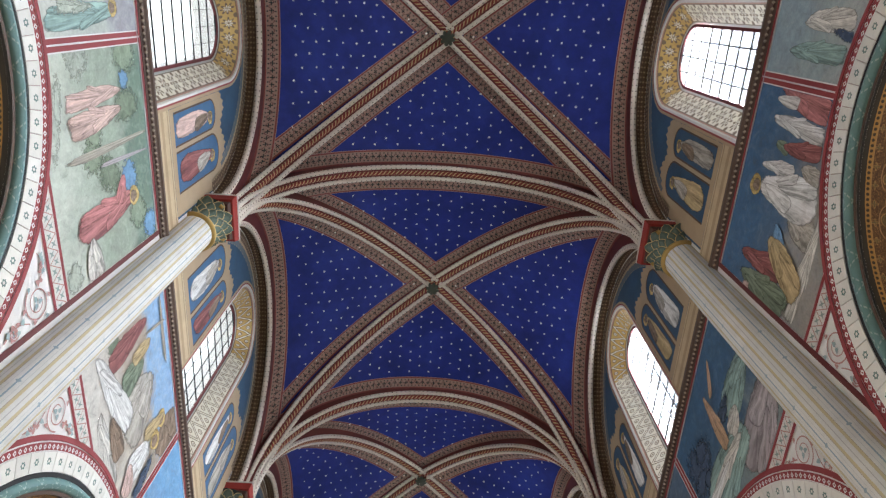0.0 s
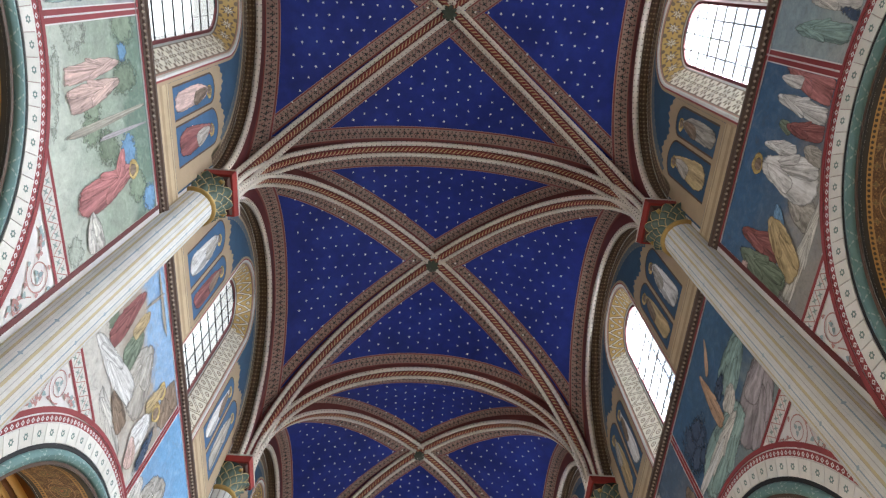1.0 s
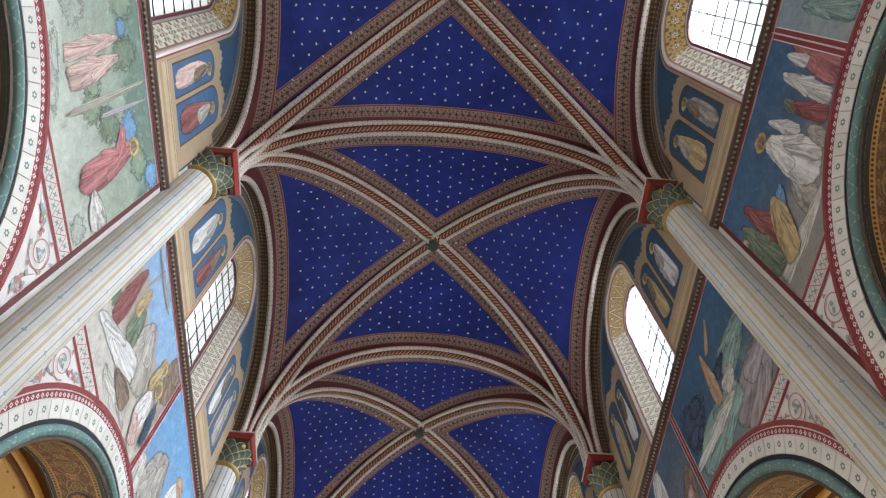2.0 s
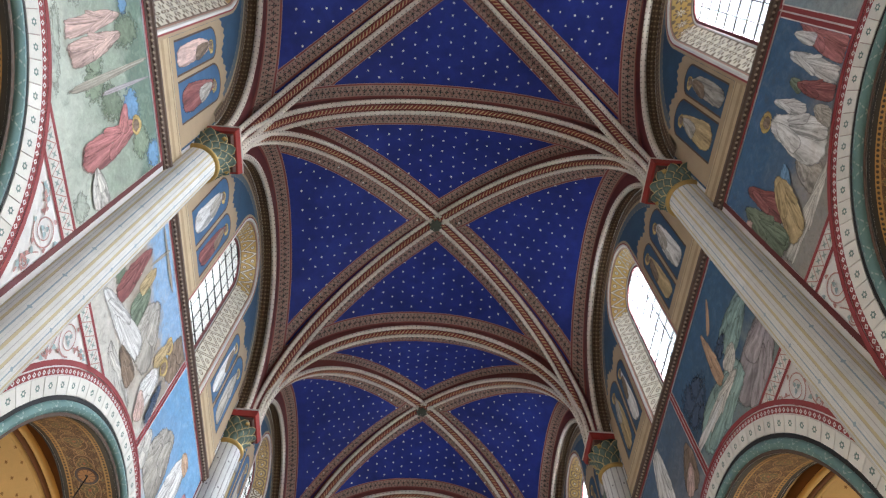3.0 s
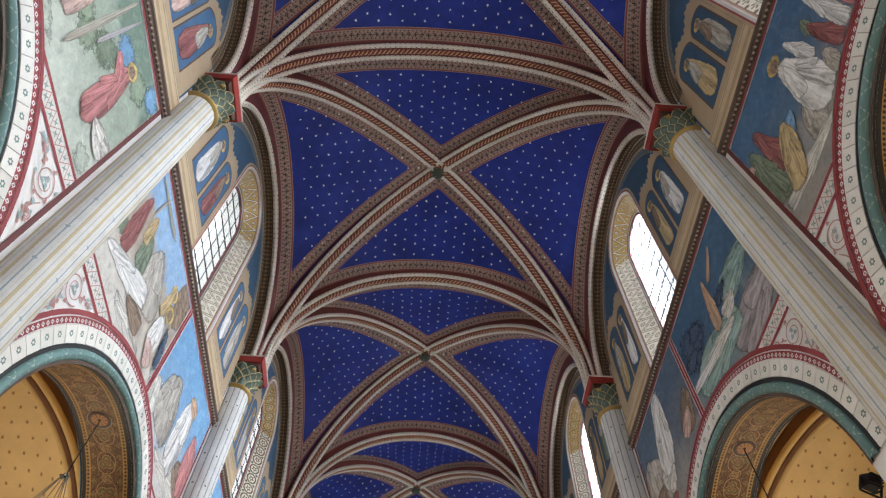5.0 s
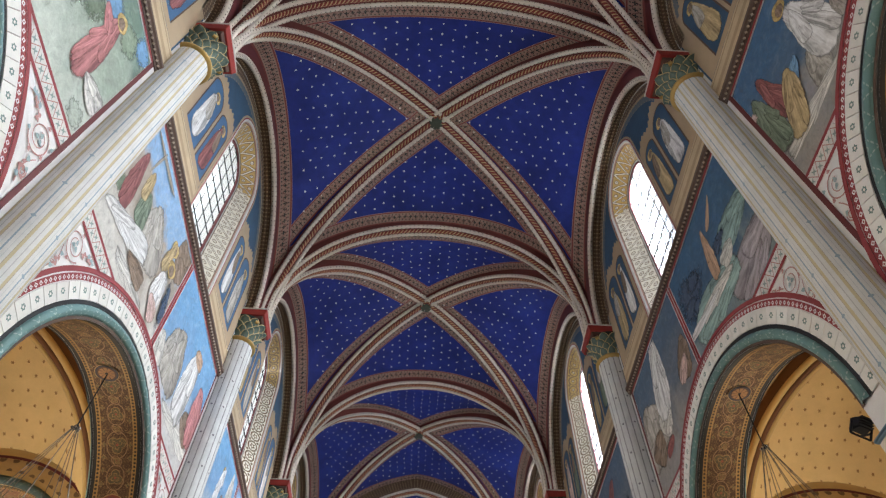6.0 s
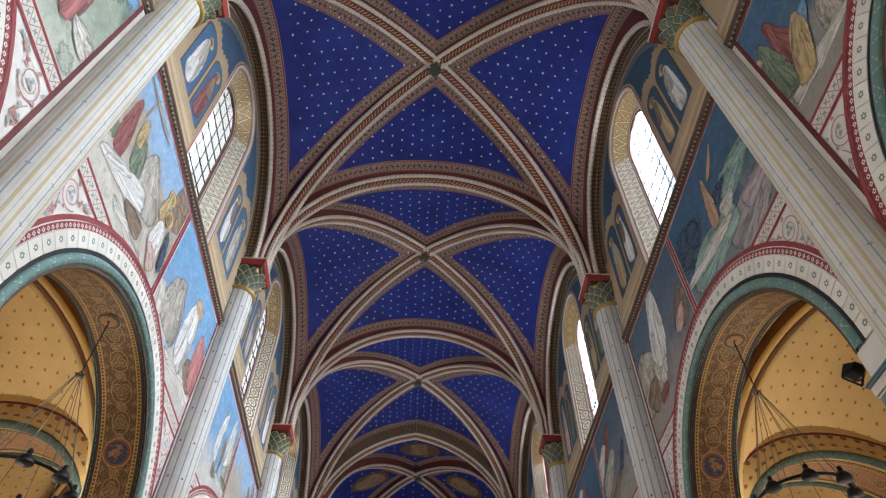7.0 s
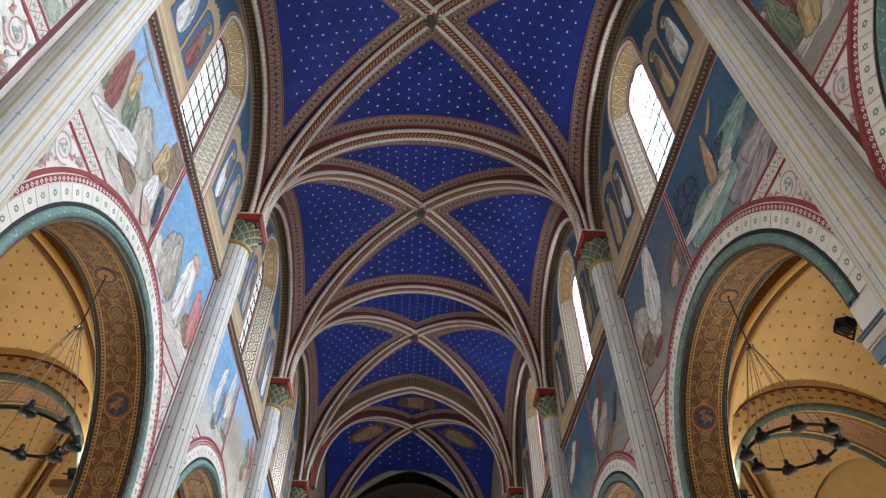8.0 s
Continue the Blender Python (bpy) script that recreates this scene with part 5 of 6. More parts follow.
def build_niche_figures(side, yc, bay, wall):
    """Plain robe-like patches in the painted niches."""
    for s in (-1, 1):
        for j, c in enumerate((1.40, 2.07)):
            key = NICHE_ROBES[(bay * 2 + j + (s > 0) + (3 if side is SOUTH else 0)) % 8]
            w0 = 0.28 if j else 0.23
            layers = [(0.05, 12.98, 0.135, 0.125, 90, "halo"), (0.0, 12.22, 0.78, w0, -90, key), (0.04, 12.55, 0.34, w0 * 0.62, -82, "stone" if j else "umber"), (0.03, 12.97, 0.085, 0.075, 90, "umber")]
            for k, (dy, dz, l, w, a, name) in enumerate(layers):
                rings = shape_patch(yc + s * c + dy, dz, l, w, a, bay * 17 + j * 5 + k + (s > 0) * 3, k in (0, 3))
                add_patch("painted_patch", side, 0.0165 + 0.0009 * k, rings, M["cloth_" + name], wall)


# ---- red scrollwork in the spandrels ----
def ribbon_curve(lump, side, pts, width, d):
    rows = []
    for i, (y, z) in enumerate(pts):
        a, b = pts[max(i - 1, 0)], pts[min(i + 1, len(pts) - 1)]
        t = math.atan2(b[1] - a[1], b[0] - a[0])
        w = width * (1 - 0.45 * i / len(pts))
        rows.append([side.p(d, y - math.sin(t) * w * k, z + math.cos(t) * w * k) for k in (-0.5, 0.5)])
    lump.grid(rows)


def leaf_shape(y, z, length, width, angle):
    """A small pointed leaf, two-lobed at its foot."""
    ca, sa = math.cos(angle), math.sin(angle)
    half = ((0.0, 0.0), (-0.12, 0.5), (0.12, 0.95), (0.42, 0.85), (0.72, 0.42), (1.0, 0.0))
    pts = list(half) + [(p, -q) for p, q in half[-2:0:-1]]
    return [(y + length * p * ca - width * q * sa, z + length * p * sa + width * q * ca) for p, q in pts]


def build_scroll(side, yc, s, wall):
    stem, leaf, bud = Lump(), Lump(), Lump()
    az = arch_height(side, yc)

    def inside(y, z, gap=0.05):
        return math.hypot(y, z - az) > RING2 + 0.06 + gap and z < 7.86 - gap and y < 2.69 - gap

    layer = itertools.count()

    def put_leaf(lump, y, z, length, angle):
        pts = leaf_shape(y, z, length, length * 0.40, angle)
        if all(inside(p, q, 0.012) for p, q in pts):
            depth = 0.0115 + 0.0005 * (next(layer) % 9)
            lump.add([side.p(depth, yc + s * p, q) for p, q in pts], [list(range(len(pts)))])

    for y, z, r, turn, start in ((2.455, 7.61, 0.200, 1, 3.6), (2.12, 7.79, 0.055, -1, 0.2), (2.595, 7.19, 0.075, -1, 1.4)):
        pts = []
        for i in range(40):
            t = i / 39
            a = start + turn * t * 1.75 * 2 * math.pi
            q = r * (1.02 - 0.66 * t)
            pts.append((yc + s * (y + q * math.cos(a)), z + q * math.sin(a)))
        ribbon_curve(stem, side, pts, 0.019, 0.010)
        for i in range(3):
            put_leaf(leaf, y + 0.02 * math.cos(i * 2.094 + start), z + 0.02 * math.sin(i * 2.094 + start), r * 0.36, i * 2.094 + start)
        for i in range(6):
            a = start + i * 1.05
            put_leaf(leaf if i % 3 == 0 else bud, y + r * 1.10 * math.cos(a), z + r * 1.06 * math.sin(a), 0.062, a + turn * (0.9 if i % 2 else 2.2))
    # the stem that joins the spirals, and its side leaves
    line = [(2.62 - 0.07 * math.sin(3.1 * t), 7.02 + 0.42 * t) for t in span(0.0, 1.0, 14)]
    ribbon_curve(stem, side, [(yc + s * y, z) for y, z in line], 0.022, 0.0102)
    for i in range(2, 14, 4):
        y, z = line[i]
        put_leaf(leaf if i % 8 == 2 else bud, y, z, 0.075, 1.3 + (1.2 if i % 8 == 2 else -1.2))
    upper = [(2.30 - 0.34 * t, 7.66 + 0.12 * math.sin(2.6 * t)) for t in span(0.0, 1.0, 12)]
    upper = [q for q in upper if inside(*q, 0.02)]
    if len(upper) > 2:
        ribbon_curve(stem, side, [(yc + s * y, z) for y, z in upper], 0.020, 0.0104)
    for i in range(1, len(upper), 3):
        put_leaf(bud if i % 4 == 1 else leaf, *upper[i], 0.07, 3.1 + (0.9 if i % 4 == 1 else -0.9))
    stem.make("scrollwork", M["scroll_red"], wall, "faded red scrollwork")
    leaf.make("scroll_leaves", M["scroll_green"], wall)
    bud.make("scroll_leaves", M["scroll_red"], wall)


M["scroll_red"] = plain("scroll_red", (0.46, 0.25, 0.235), 0.75)
M["scroll_green"] = plain("scroll_green", (0.32, 0.41, 0.42), 0.75)
M["joint"] = plain("arch_joint", (0.42, 0.33, 0.31), 0.8)

for side in (NORTH, SOUTH):
    for k, yc in enumerate(BAYS):
        if k == 0:
            continue
        w = walls[side.name, k]
        for s in (-1, 1):
            build_painting(side, yc, k, s, w)
            build_scroll(side, yc, s, w)
        build_niche_figures(side, yc, k, w)

# ---- aisles ----
AISLE_X = {"north": -7.10, "south": 7.20}


def build_aisle(side, yc, number):
    sg = side.sign
    xm = AISLE_X[side.name]
    y0, y1 = yc - BAY / 2, yc + BAY / 2
    V = Vault(xm, yc, 2.27, BAY / 2 - 0.5, 5.8, 5.95, 2.62, 5.95, 2.75, 6.10, 3.85)
    web = V.surface("ceiling_aisle_%s_%d" % (side.name, number), M["aisle"])
    tagged(web, "ochre aisle vault dotted with small dark stars", "vault", kind="structure")
    for q in (-1, 1):
        ob = empty("aisle_rib", "brown and gold moulded aisle vault rib", "vault rib", "aisle ribs", "structure")
        path = arch_path((xm - 2.16, yc - q * (V.hy - 0.1)), (xm + 2.16, yc + q * (V.hy - 0.1)), 5.6, 6.05, 3.55, 44)
        L = Lump()
        sweep(L, path, [(-0.17, 0.30), (-0.15, 0.05), (0.15, 0.05), (0.17, 0.30)])
        L.make("rib_body", M["aisle_brown"], ob)
        for a, key, rr in ((-0.12, "aisle_gold", 0.055), (0.12, "aisle_gold", 0.055), (0.0, "aisle_brown", 0.06)):
            L = Lump()
            sweep(L, path, circle_profile(a, 0.03, rr, 8), True)
            L.make("roll", M[key], ob, "", True)
        for e in (-0.2, 0.2):
            L = Lump()
            sweep(L, path, [(e - 0.045, 0.255), (e + 0.045, 0.255)])
            L.make("painted_line", M["aisle_dot"], ob)
    boss = empty("boss", "small red and gold aisle keystone", "keystone", "keystones", "structure")
    build_boss(boss, Vector((xm, yc, 9.56)))
    # outer wall with an unseen round-headed opening, added to hold the lamp
    oface = Side(side.name + "_aisle", side.face - sg * 5.35, sg)
    L = Lump()
    h, spr, sill = 0.8, 4.2, 2.2
    for d in (0.0, -0.5):
        strips(L, oface, d, [y0, yc - h], lambda y: FLOOR, lambda y: 10.2)
        strips(L, oface, d, [yc + h, y1], lambda y: FLOOR, lambda y: 10.2)
        strips(L, oface, d, [yc - h, yc + h], lambda y: FLOOR, lambda y: sill)
        strips(L, oface, d, arc_y(yc, h, 16), lambda y: spr + math.sqrt(max(h * h - (y - yc) ** 2, 0)), lambda y: 10.2)
    o = outline(yc, h, spr, sill)
    L.grid([[oface.p(0, y, z) for y, z in o], [oface.p(-0.5, y, z) for y, z in o]])
    tagged(L.make("wall_aisle_%s_%d" % (side.name, number), M["aisle_wall"]), "ochre painted outer aisle wall", "wall", kind="structure")
    # slab over the aisle vault
    L = Lump()
    a, b = sorted((side.face - sg * THICK, oface.face - sg * 0.5))
    L.box(a, b, y0, y1, 10.2, 10.4)
    tagged(L.make("roof_aisle_%s_%d" % (side.name, number), M["stone"]), "plain aisle roof slab", "roof", kind="structure")


def build_aisle_arch(side, y, number):
    """Arch across the aisle at a pier line, with painted faces and a red-brown soffit."""
    xm = AISLE_X[side.name]
    r, zc, half = 2.10, 5.90, 0.50
    L = Lump()
    xs = [xm - r * math.cos(math.pi * i / 32) for i in range(33)]
    lo = [zc + math.sqrt(max(r * r - (x - xm) ** 2, 0)) for x in xs]
    ends = (xm - 2.32, xm + 2.32)
    for yy in (y - half, y + half):
        L.grid([[Vector((x, yy, z)) for x, z in zip(xs, lo)], [Vector((x, yy, 10.2)) for x in xs]])
        for a, b in ((ends[0], xs[0]), (xs[-1], ends[1])):
            L.grid([[Vector((a, yy, 0)), Vector((b, yy, 0))], [Vector((a, yy, 10.2)), Vector((b, yy, 10.2))]])
    full = [(xs[0], 0.0)] + list(zip(xs, lo)) + [(xs[-1], 0.0)]
    L.grid([[Vector((x, y - half, z)) for x, z in full], [Vector((x, y + half, z)) for x, z in full]])
    arch = L.make("wall_aisle_arch_%s_%d" % (side.name, number), M["aisle_wall"])
    tagged(arch, "ochre painted arch across the aisle", "arch", kind="structure")
    path = []
    for i in range(41):
        a = math.pi * i / 40
        path.append((Vector((xm - r * math.cos(a), y, zc + r * math.sin(a))), Vector((-math.cos(a), 0, math.sin(a))), Vector((0, 1, 0))))
    S = Lump()
    sweep(S, path, [(-0.32 + 0.16 * i, -0.006) for i in range(5)])
    S.make("soffit", M["soffit_red"], arch, "red-brown arabesque soffit", True)
    for e in (-1, 1):
        S = Lump()
        sweep(S, path, circle_profile(e * (half - 0.05), 0.02, 0.072, 10), True)
        S.make("arch_roll", M["teal_dark"], arch, "dark teal roll moulding", True)
        for o, w, key in ((0.15, 0.22, "aisle_band"), (0.375, 0.05, "dark_red"), (0.43, 0.03, "aisle_gold")):
            S = Lump()
            sweep(S, path, [(e * (half + 0.006), o), (e * (half + 0.006), o + w)])
            S.make("arch_band", M[key], arch)


M["aisle_brown"] = plain("aisle_rib_brown", (0.14, 0.06, 0.024), 0.6)
M["aisle_gold"] = plain("aisle_rib_gold", (0.55, 0.37, 0.15), 0.55, 0.1)
M["aisle_dot"] = mat_dotted("aisle_dotted_line", (0.55, 0.38, 0.16), (0.17, 0.09, 0.04), 0.06, 0.02, 0.09)
M["aisle_wall"] = plain("aisle_wall_ochre", (0.50, 0.345, 0.15), 0.75)
M["aisle_band"] = mat_dotted("aisle_band", (0.46, 0.30, 0.13), (0.16, 0.10, 0.05), 0.2, 0.05, 0.2)
M["teal_dark"] = mat_rope("dark_teal_roll", (0.055, 0.085, 0.08), (0.20, 0.21, 0.17))

for side in (NORTH, SOUTH):
    for k, yc in enumerate(BAYS):
        build_aisle(side, yc, k + 1)
    for k, y in enumerate(PIERS):
        build_aisle_arch(side, y, k + 1)

# ---- imposts of the arcade ----
def build_impost(side, y, number):
    ob = empty("impost", "white and blue moulded impost block of the arcade pier", "impost", "arcade imposts", "structure")
    for z0, z1, g, key in ((5.16, 5.32, 0.02, "impost_blue"), (5.32, 5.45, 0.04, "white_roll"), (5.45, 5.50, 0.065, "impost_blue")):
        bm = bmesh.new()
        bmesh.ops.create_cube(bm, size=1.0)
        a, b = sorted((side.p(g + 0.02, 0, 0).x, side.p(-THICK - g, 0, 0).x))
        w = BAY / 2 - ARCH_R + g
        for v in bm.verts:
            v.co = (a if v.co.x < 0 else b, y + (w if v.co.y > 0 else -w), z1 if v.co.z > 0 else z0)
        bmesh.ops.bevel(bm, geom=list(bm.edges), offset=0.02, segments=2, affect="EDGES")
        part("slab", bm, M[key], ob)


M["impost_blue"] = plain("impost_blue", (0.16, 0.25, 0.33), 0.65)
for side in (NORTH, SOUTH):
    for k, y in enumerate(PIERS):
        build_impost(side, y, k + 1)

# ---- chancel arch, crossing and choir beyond ----
END = PIERS[-1]
chancel = build_transverse(END, pointed=0.28, scale=1.25, rise=3.92, zc=12.85)
L = Lump()
sweep(L, arch_path((-3.58, END), (3.68, END), SPRING, 12.85, 3.92, 56, pointed=0.28), [(-0.225, 0.04), (-0.24, 0.08), (-0.24, 0.60)])
L.make("moulded_band", M["brown_band"], chancel, "brown and gold patterned band")
CROSS = END + 3.6
V = Vault(0.12, CROSS, 3.7, 3.4, SPRING, 12.95, 3.95, 12.8, 3.2, 12.85, 4.60)
web = tagged(V.surface("ceiling_crossing", M["web"]), "dark blue crossing vault with oval painted medallions", "vault", kind="structure")
L = Lump()
rnd = random.Random(5)
for i in range(15):
    for j in range(15):
        x, y = V.xm - 3.2 + 0.45 * i, CROSS - 3.1 + 0.44 * j + 0.22 * (i % 2)
        u, v = abs(x - V.xm) / V.hx, abs(y - CROSS) / V.hy
        if abs(u - v) > 0.16 and max(u, v) < 0.86:
            n = V.normal(x, y)
            star_mesh(L, V.p(x, y) + n * 0.012, n, 0.045, rnd.uniform(0, 1))
tagged(L.make("stars", M["star"], web, "small gilded stars"), kind="stuff")
for q in (-1, 1):
    ob = empty("diagonal_rib", "dim moulded crossing vault rib", "vault rib", "diagonal ribs", "structure")
    rib_parts(ob, arch_path((V.xm - 3.5, CROSS - q * 3.3), (V.xm + 3.5, CROSS + q * 3.3), SPRING, 12.8, 4.32, 44))
boss = empty("boss", "carved grey-green leafy keystone boss", "keystone", "keystones", "structure")
build_boss(boss, Vector((V.xm + 0.15, CROSS, 17.05)))
arm = [math.pi / 2 * (0.05 + 0.80 * i / 20) for i in range(21)]
for sx, sy in ((1, 1), (1, -1), (-1, 1), (-1, -1)):
    pts = [(V.xm + sx * V.hx * math.sin(a), CROSS + sy * V.hy * math.sin(a)) for a in arm]
    for q in (-1, 1):
        V.ribbon(pts, 0.34, 0.2, [(q * -sy * 0.68, q * sx * 0.73)] * len(pts), M["border"], "painted_band", web, 0.012 if sx == sy else 0.017)


def medallion(x, y, a, b):
    """An oval painted field on the crossing vault."""
    for k, (r, key) in enumerate(((1.0, "medal_rim"), (0.78, "medal_in"))):
        L = Lump()
        pts = [V.p(x + a * r * math.cos(2 * math.pi * i / 24), y + b * r * math.sin(2 * math.pi * i / 24), 0.02 + 0.008 * k) for i in range(24)]
        L.add([V.p(x, y, 0.02 + 0.008 * k)] + pts, [(0, 1 + i, 1 + (i + 1) % 24) for i in range(24)])
        L.make("medallion", M[key], web, "oval brown and gold painted medallion" if k == 0 else "")


M["medal_rim"] = plain("medallion_rim", (0.15, 0.075, 0.045), 0.6)
M["medal_in"] = plain("medallion_field", (0.30, 0.19, 0.10), 0.6, wear=1.3, scale=6.0)
medallion(V.xm + 0.15, CROSS - 2.05, 0.85, 0.72)
medallion(V.xm - 1.95, CROSS - 0.05, 0.80, 0.62)
medallion(V.xm + 2.15, CROSS - 0.05, 0.80, 0.62)

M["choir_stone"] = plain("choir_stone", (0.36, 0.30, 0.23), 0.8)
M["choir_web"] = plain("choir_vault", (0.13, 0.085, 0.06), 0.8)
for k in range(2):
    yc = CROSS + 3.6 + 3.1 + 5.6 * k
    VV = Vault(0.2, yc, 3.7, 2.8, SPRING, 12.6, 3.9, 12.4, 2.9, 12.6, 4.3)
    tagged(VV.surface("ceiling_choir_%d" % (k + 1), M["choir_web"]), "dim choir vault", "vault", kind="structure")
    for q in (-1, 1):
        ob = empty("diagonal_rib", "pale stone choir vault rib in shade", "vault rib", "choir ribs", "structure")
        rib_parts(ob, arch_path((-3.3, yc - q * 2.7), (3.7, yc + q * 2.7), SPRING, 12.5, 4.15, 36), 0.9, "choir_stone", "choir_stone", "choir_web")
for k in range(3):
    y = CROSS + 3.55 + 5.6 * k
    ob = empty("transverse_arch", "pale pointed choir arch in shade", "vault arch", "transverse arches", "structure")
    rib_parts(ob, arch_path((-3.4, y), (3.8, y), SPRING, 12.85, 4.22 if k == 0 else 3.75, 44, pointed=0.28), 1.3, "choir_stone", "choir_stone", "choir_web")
# plain walls closing crossing and choir
for name, x in (("wall_choir_north", -4.17), ("wall_choir_south", 3.90)):
    L = Lump()
    L.box(x, x + 0.5, END + 0.3, 46.0, 0.0, 18.0)
    tagged(L.make(name, M["choir_stone"]), "plain choir side wall", "wall", kind="structure")
L = Lump()
L.box(-4.6, 4.7, 45.0, 45.5, 0.0, 18.0)
tagged(L.make("wall_east", M["choir_stone"]), "plain east wall of the choir", "wall", kind="structure")
L = Lump()
for x0, x1 in ((-10.0, -4.3), (4.4, 10.0)):
    L.box(x0, x1, END + 0.55, END + 0.9, 0.0, 12.0)
tagged(L.make("wall_transept", M["aisle_wall"]), "plain wall closing the aisles", "wall", kind="structure")
# cluster shafts of the chancel arch
for side in (NORTH, SOUTH):
    for dy in (0.55, 1.1):
        build_shaft(side, END + dy)
    for y in (CROSS + 3.5,):
        build_shaft(side, y)

# unseen slab added over the vaults to keep light out, and the west end
roof = Lump()
roof.box(-5.2, 5.3, -9.6, 46.0, 18.0, 18.3)
tagged(roof.make("roof", M["stone"]), "plain unseen slab over the vaults, closing out light", "roof", kind="structure")
west = Lump()
west.box(-10.0, 10.0, -9.5, -9.0, 0.0, 18.0)
tagged(west.make("wall_west", M["plaster"]), "plain west wall of the nave", "wall", kind="structure")


# ---- chandeliers ----
def tube(a, b, r, n=6):
    bm = bmesh.new()
    a, b = Vector(a), Vector(b)
    bmesh.ops.create_cone(bm, segments=n, radius1=r, radius2=r, depth=(b - a).length, cap_ends=True)
    bmesh.ops.transform(bm, verts=bm.verts, matrix=Matrix.Translation((a + b) / 2) @ (b - a).to_track_quat("Z", "Y").to_matrix().to_4x4())
    return bm


def build_chandelier(at, ring_z, hub_z, r, spin):
    ob = empty("chandelier", "black iron ring chandelier with spot lamps hung on thin cables", "chandelier", "chandeliers", at=Matrix.Translation(at))
    part("rod", tube((0, 0, 0.0), (0, 0, hub_z), 0.009), M["iron"], ob)
    bm = bmesh.new()
    bmesh.ops.create_uvsphere(bm, u_segments=10, v_segments=6, radius=0.035)
    bmesh.ops.translate(bm, verts=bm.verts, vec=(0, 0, hub_z))
    part("hub", bm, M["iron"], ob, smooth=True)
    for i in range(5):
        a = 2 * math.pi * i / 5
        bm = bmesh.new()
        bmesh.ops.create_uvsphere(bm, u_segments=8, v_segments=5, radius=0.018)
        bmesh.ops.translate(bm, verts=bm.verts, vec=(0.05 * math.cos(a), 0.05 * math.sin(a), hub_z - 0.02))
        part("shackle", bm, M["chrome"], ob)
    L = Lump()
    rows = []
    for i in range(49):
        a = 2 * math.pi * i / 48
        rows.append([Vector(((r + p) * math.cos(a), (r + p) * math.sin(a), ring_z + q)) for p, q in circle_profile(0, 0, 0.02, 8) + [(0.02, 0)]])
    L.grid(rows)
    L.make("ring", M["iron"], ob, "", True)
    for i in range(10):
        a = 2 * math.pi * (i + 0.3) / 10 + spin
        part("cable", tube((0.03 * math.cos(a), 0.03 * math.sin(a), hub_z), (r * math.cos(a), r * math.sin(a), ring_z), 0.005, 5), M["cable"], ob)
    first = None
    for i in range(8):
        a = 2 * math.pi * i / 8 + spin
        lamp = new("lamp")
        lamp.parent = ob
        lamp.matrix_local = Matrix.Translation((r * math.cos(a), r * math.sin(a), ring_z)) @ Matrix.Rotation(a, 4, "Z")
        if first is None:
            prof = [(0.010, 0.125), (0.026, 0.120), (0.030, 0.085), (0.026, 0.060), (0.052, 0.045), (0.078, 0.015), (0.092, -0.030), (0.094, -0.045), (0.084, -0.052), (0.050, -0.060), (0.0, -0.064)]
            S = Lump()
            S.grid([[(q * math.cos(2 * math.pi * j / 16), q * math.sin(2 * math.pi * j / 16), z) for j in range(17)] for q, z in prof])
            first = S.make("shade", M["iron"], lamp, "black spot lamp head", True)
        else:
            q = new("shade", first.data)
            q.parent = lamp
            tagged(q, "black spot lamp head")
    return ob


M["chrome"] = plain("polished_steel", (0.6, 0.6, 0.62), 0.25, 1.0)
M["cable"] = plain("steel_cable", (0.15, 0.13, 0.11), 0.45, 0.4)
for side in (NORTH, SOUTH):
    build_chandelier(side.p(-THICK / 2, BAYS[2] + 0.02, arch_height(side, BAYS[2]) + ARCH_R - 0.01), -2.48, -0.93, 0.54, 0.45)


# ---- floodlight on the arcade impost ----
def build_floodlight(at):
    ob = empty("floodlight", "black adjustable floodlight clamped to the impost", "floodlight", at=at)
    bm = bmesh.new()
    bmesh.ops.create_cube(bm, size=1.0)
    for v in bm.verts:
        k = 1.0 if v.co.y > 0 else 0.72
        v.co = (v.co.x * 0.17 * k, v.co.y * 0.16, v.co.z * 0.15 * k)
    bmesh.ops.bevel(bm, geom=list(bm.edges), offset=0.014, segments=2, affect="EDGES")
    head = part("head", bm, M["iron"], ob)
    for i in range(4):
        bm = bmesh.new()
        bmesh.ops.create_cube(bm, size=1.0)
        for v in bm.verts:
            v.co = (v.co.x * 0.13, -0.085 + v.co.y * 0.03, -0.045 + 0.03 * i + v.co.z * 0.008)
        part("cooling_fin", bm, M["iron"], head)
    bm = bmesh.new()
    bmesh.ops.create_cube(bm, size=1.0)
    for v in bm.verts:
        v.co = (v.co.x * 0.145, 0.082 + v.co.y * 0.006, v.co.z * 0.125)
    part("glass", bm, M["lamp_glass"], head)
    for a, b in (((-0.1, 0, 0), (-0.1, 0, -0.13)), ((0.1, 0, 0), (0.1, 0, -0.13)), ((-0.1, 0, -0.13), (0.1, 0, -0.13)), ((0, 0, -0.13), (0, -0.16, -0.15))):
        part("bracket", tube(a, b, 0.013), M["iron"], ob)
    return ob


M["lamp_glass"] = plain("lamp_glass", (0.05, 0.05, 0.055), 0.15)
build_floodlight(pose(4.42, 4.98, 5.97, 25, 20, 10))
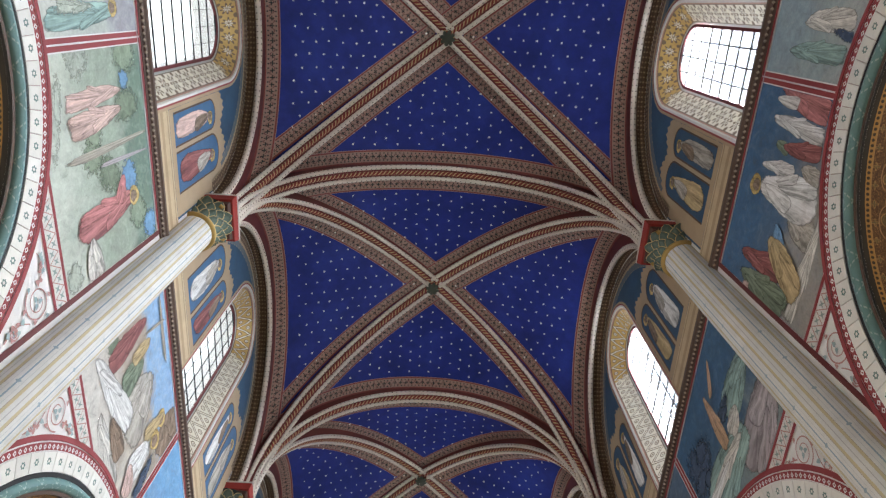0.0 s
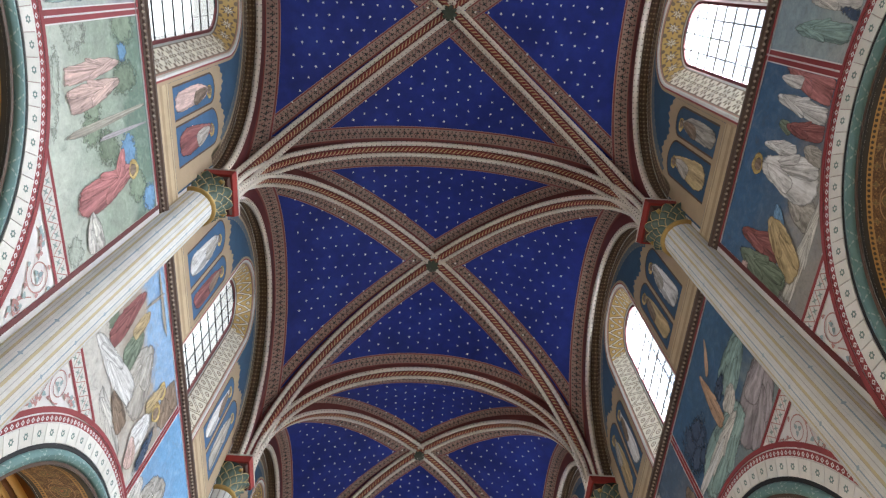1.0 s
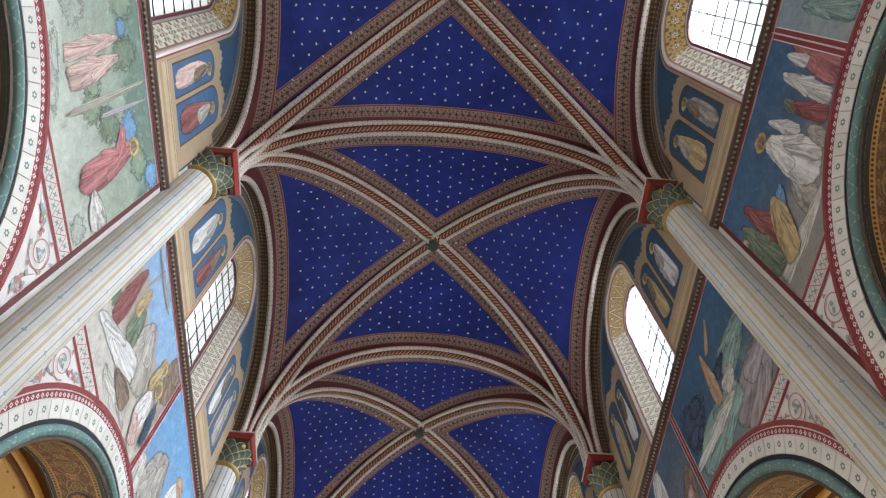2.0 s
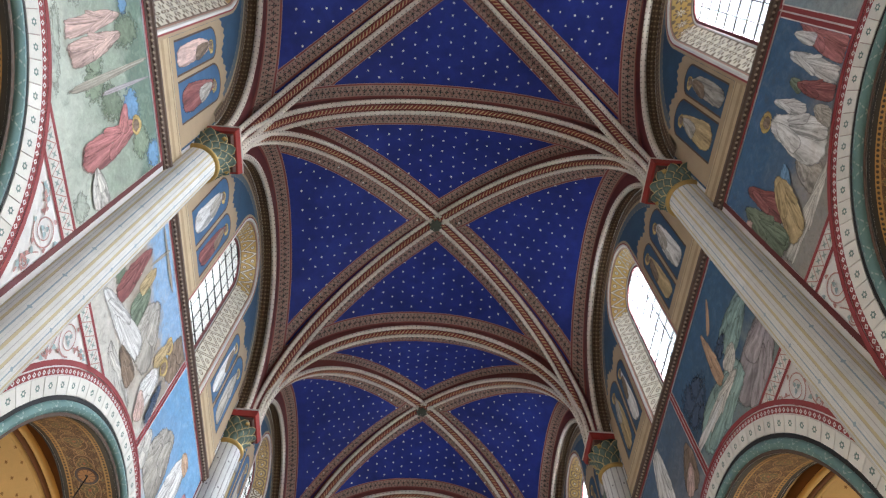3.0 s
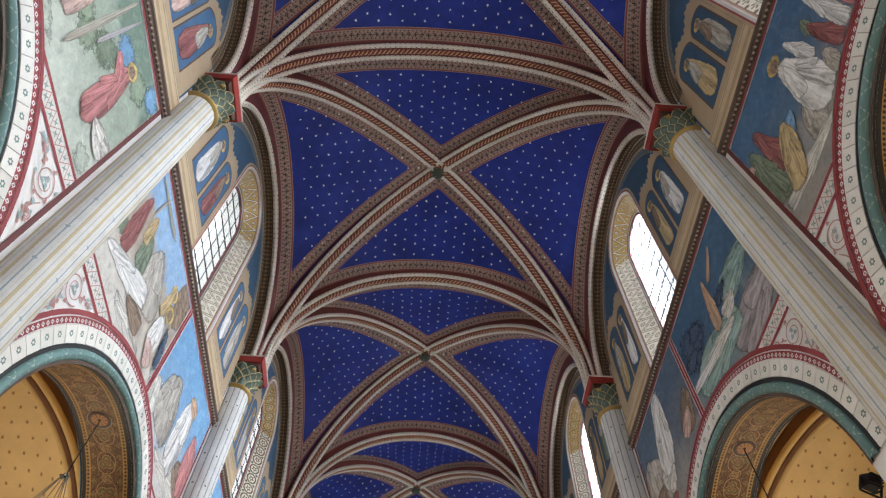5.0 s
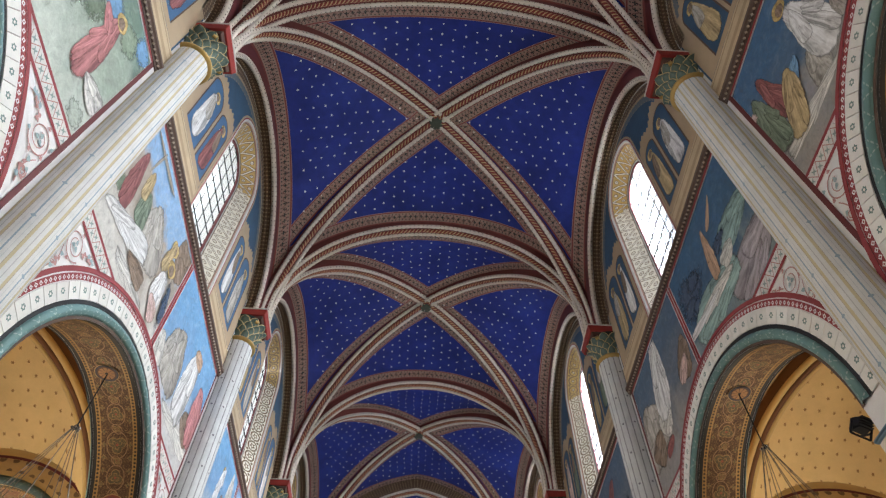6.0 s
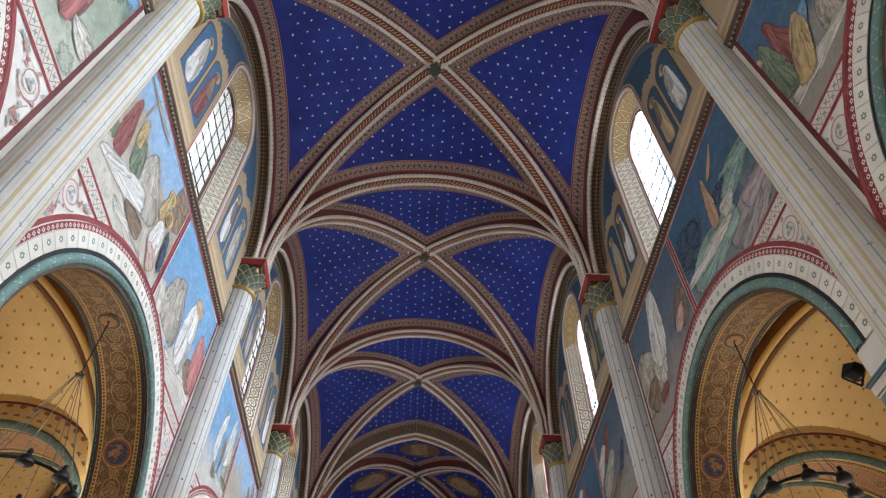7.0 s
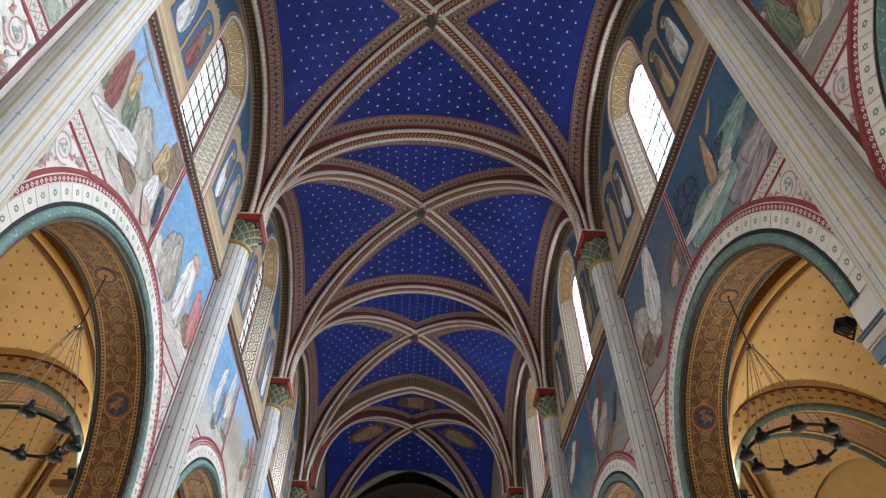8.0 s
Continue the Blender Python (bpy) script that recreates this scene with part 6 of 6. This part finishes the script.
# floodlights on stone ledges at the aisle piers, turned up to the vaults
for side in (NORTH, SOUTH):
    # the pair at the farther pier is unseen, added to brighten its bay
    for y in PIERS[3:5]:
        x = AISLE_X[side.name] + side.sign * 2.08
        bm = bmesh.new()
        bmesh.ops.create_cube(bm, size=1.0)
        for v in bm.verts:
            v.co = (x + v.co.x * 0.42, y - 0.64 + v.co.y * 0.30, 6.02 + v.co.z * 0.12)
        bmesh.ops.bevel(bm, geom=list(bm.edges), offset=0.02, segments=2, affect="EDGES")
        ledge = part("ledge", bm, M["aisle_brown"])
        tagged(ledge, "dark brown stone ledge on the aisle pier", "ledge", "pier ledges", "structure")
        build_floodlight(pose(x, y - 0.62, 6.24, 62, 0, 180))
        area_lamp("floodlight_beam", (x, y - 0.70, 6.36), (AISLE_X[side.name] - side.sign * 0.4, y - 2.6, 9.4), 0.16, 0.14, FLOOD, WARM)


# ---- arch stones, one by one ----
def voussoir_mesh():
    n = 35
    half = math.pi / n / 2 * 0.965
    rm = (RING0 + 0.03 + RING1) / 2
    v = []
    for x in (0.0, 0.022):
        for r, ang in ((RING0 + 0.03, -half), (RING0 + 0.03, half), (RING1 - 0.004, half), (RING1 - 0.004, -half)):
            k = 0.985 if x else 1.0
            v.append((x, r * math.sin(ang * k), r * math.cos(ang) - rm))
    me = bpy.data.meshes.new("voussoir")
    me.from_pydata(v, [], [(0, 3, 2, 1), (4, 5, 6, 7), (0, 1, 5, 4), (1, 2, 6, 5), (2, 3, 7, 6), (3, 0, 4, 7)])
    me.materials.append(M["voussoir"])
    me.update()
    return me, n, rm


VOUSSOIR, COUNT, RMID = voussoir_mesh()
for side in (NORTH, SOUTH):
    for k, yc in enumerate(BAYS):
        if k == 0:
            continue
        w = walls[side.name, k]
        S = Lump()
        sweep(S, circle_path(side, 0.0, yc, arch_height(side, yc), RING0 + 0.03), [(0.008, 0.0), (0.008, RING1 - RING0 - 0.03)])
        S.make("joint_bed", M["joint"], w)
        for i in range(COUNT):
            a = math.pi * (i + 0.5) / COUNT
            ob = new("voussoir", VOUSSOIR)
            ob.parent = w
            turn = Matrix(((side.sign, 0, 0), (0, math.sin(a), -math.cos(a)), (0, math.cos(a), math.sin(a)))).to_4x4()
            ob.matrix_basis = Matrix.Translation(side.p(0, yc - RMID * math.cos(a), arch_height(side, yc) + RMID * math.sin(a))) @ turn

# ---- the bright overcast sky beyond the north windows ----
M["sky_glow"] = bpy.data.materials.new("bright_sky")
M["sky_glow"].use_nodes = True
nt = M["sky_glow"].node_tree
nt.nodes.clear()
em = nt.nodes.new("ShaderNodeEmission")
em.inputs[0].default_value, em.inputs[1].default_value = (0.92, 0.97, 1.0, 1), 2.4
nt.links.new(em.outputs[0], nt.nodes.new("ShaderNodeOutputMaterial").inputs[0])
L = Lump()
L.grid([[Vector((-7.6, y, z)) for y in (-14.0, 24.0)] for z in (10.6, 32.0)])
tagged(L.make("backdrop", M["sky_glow"]), "plain bright overcast sky outside the windows", "sky", kind="structure")
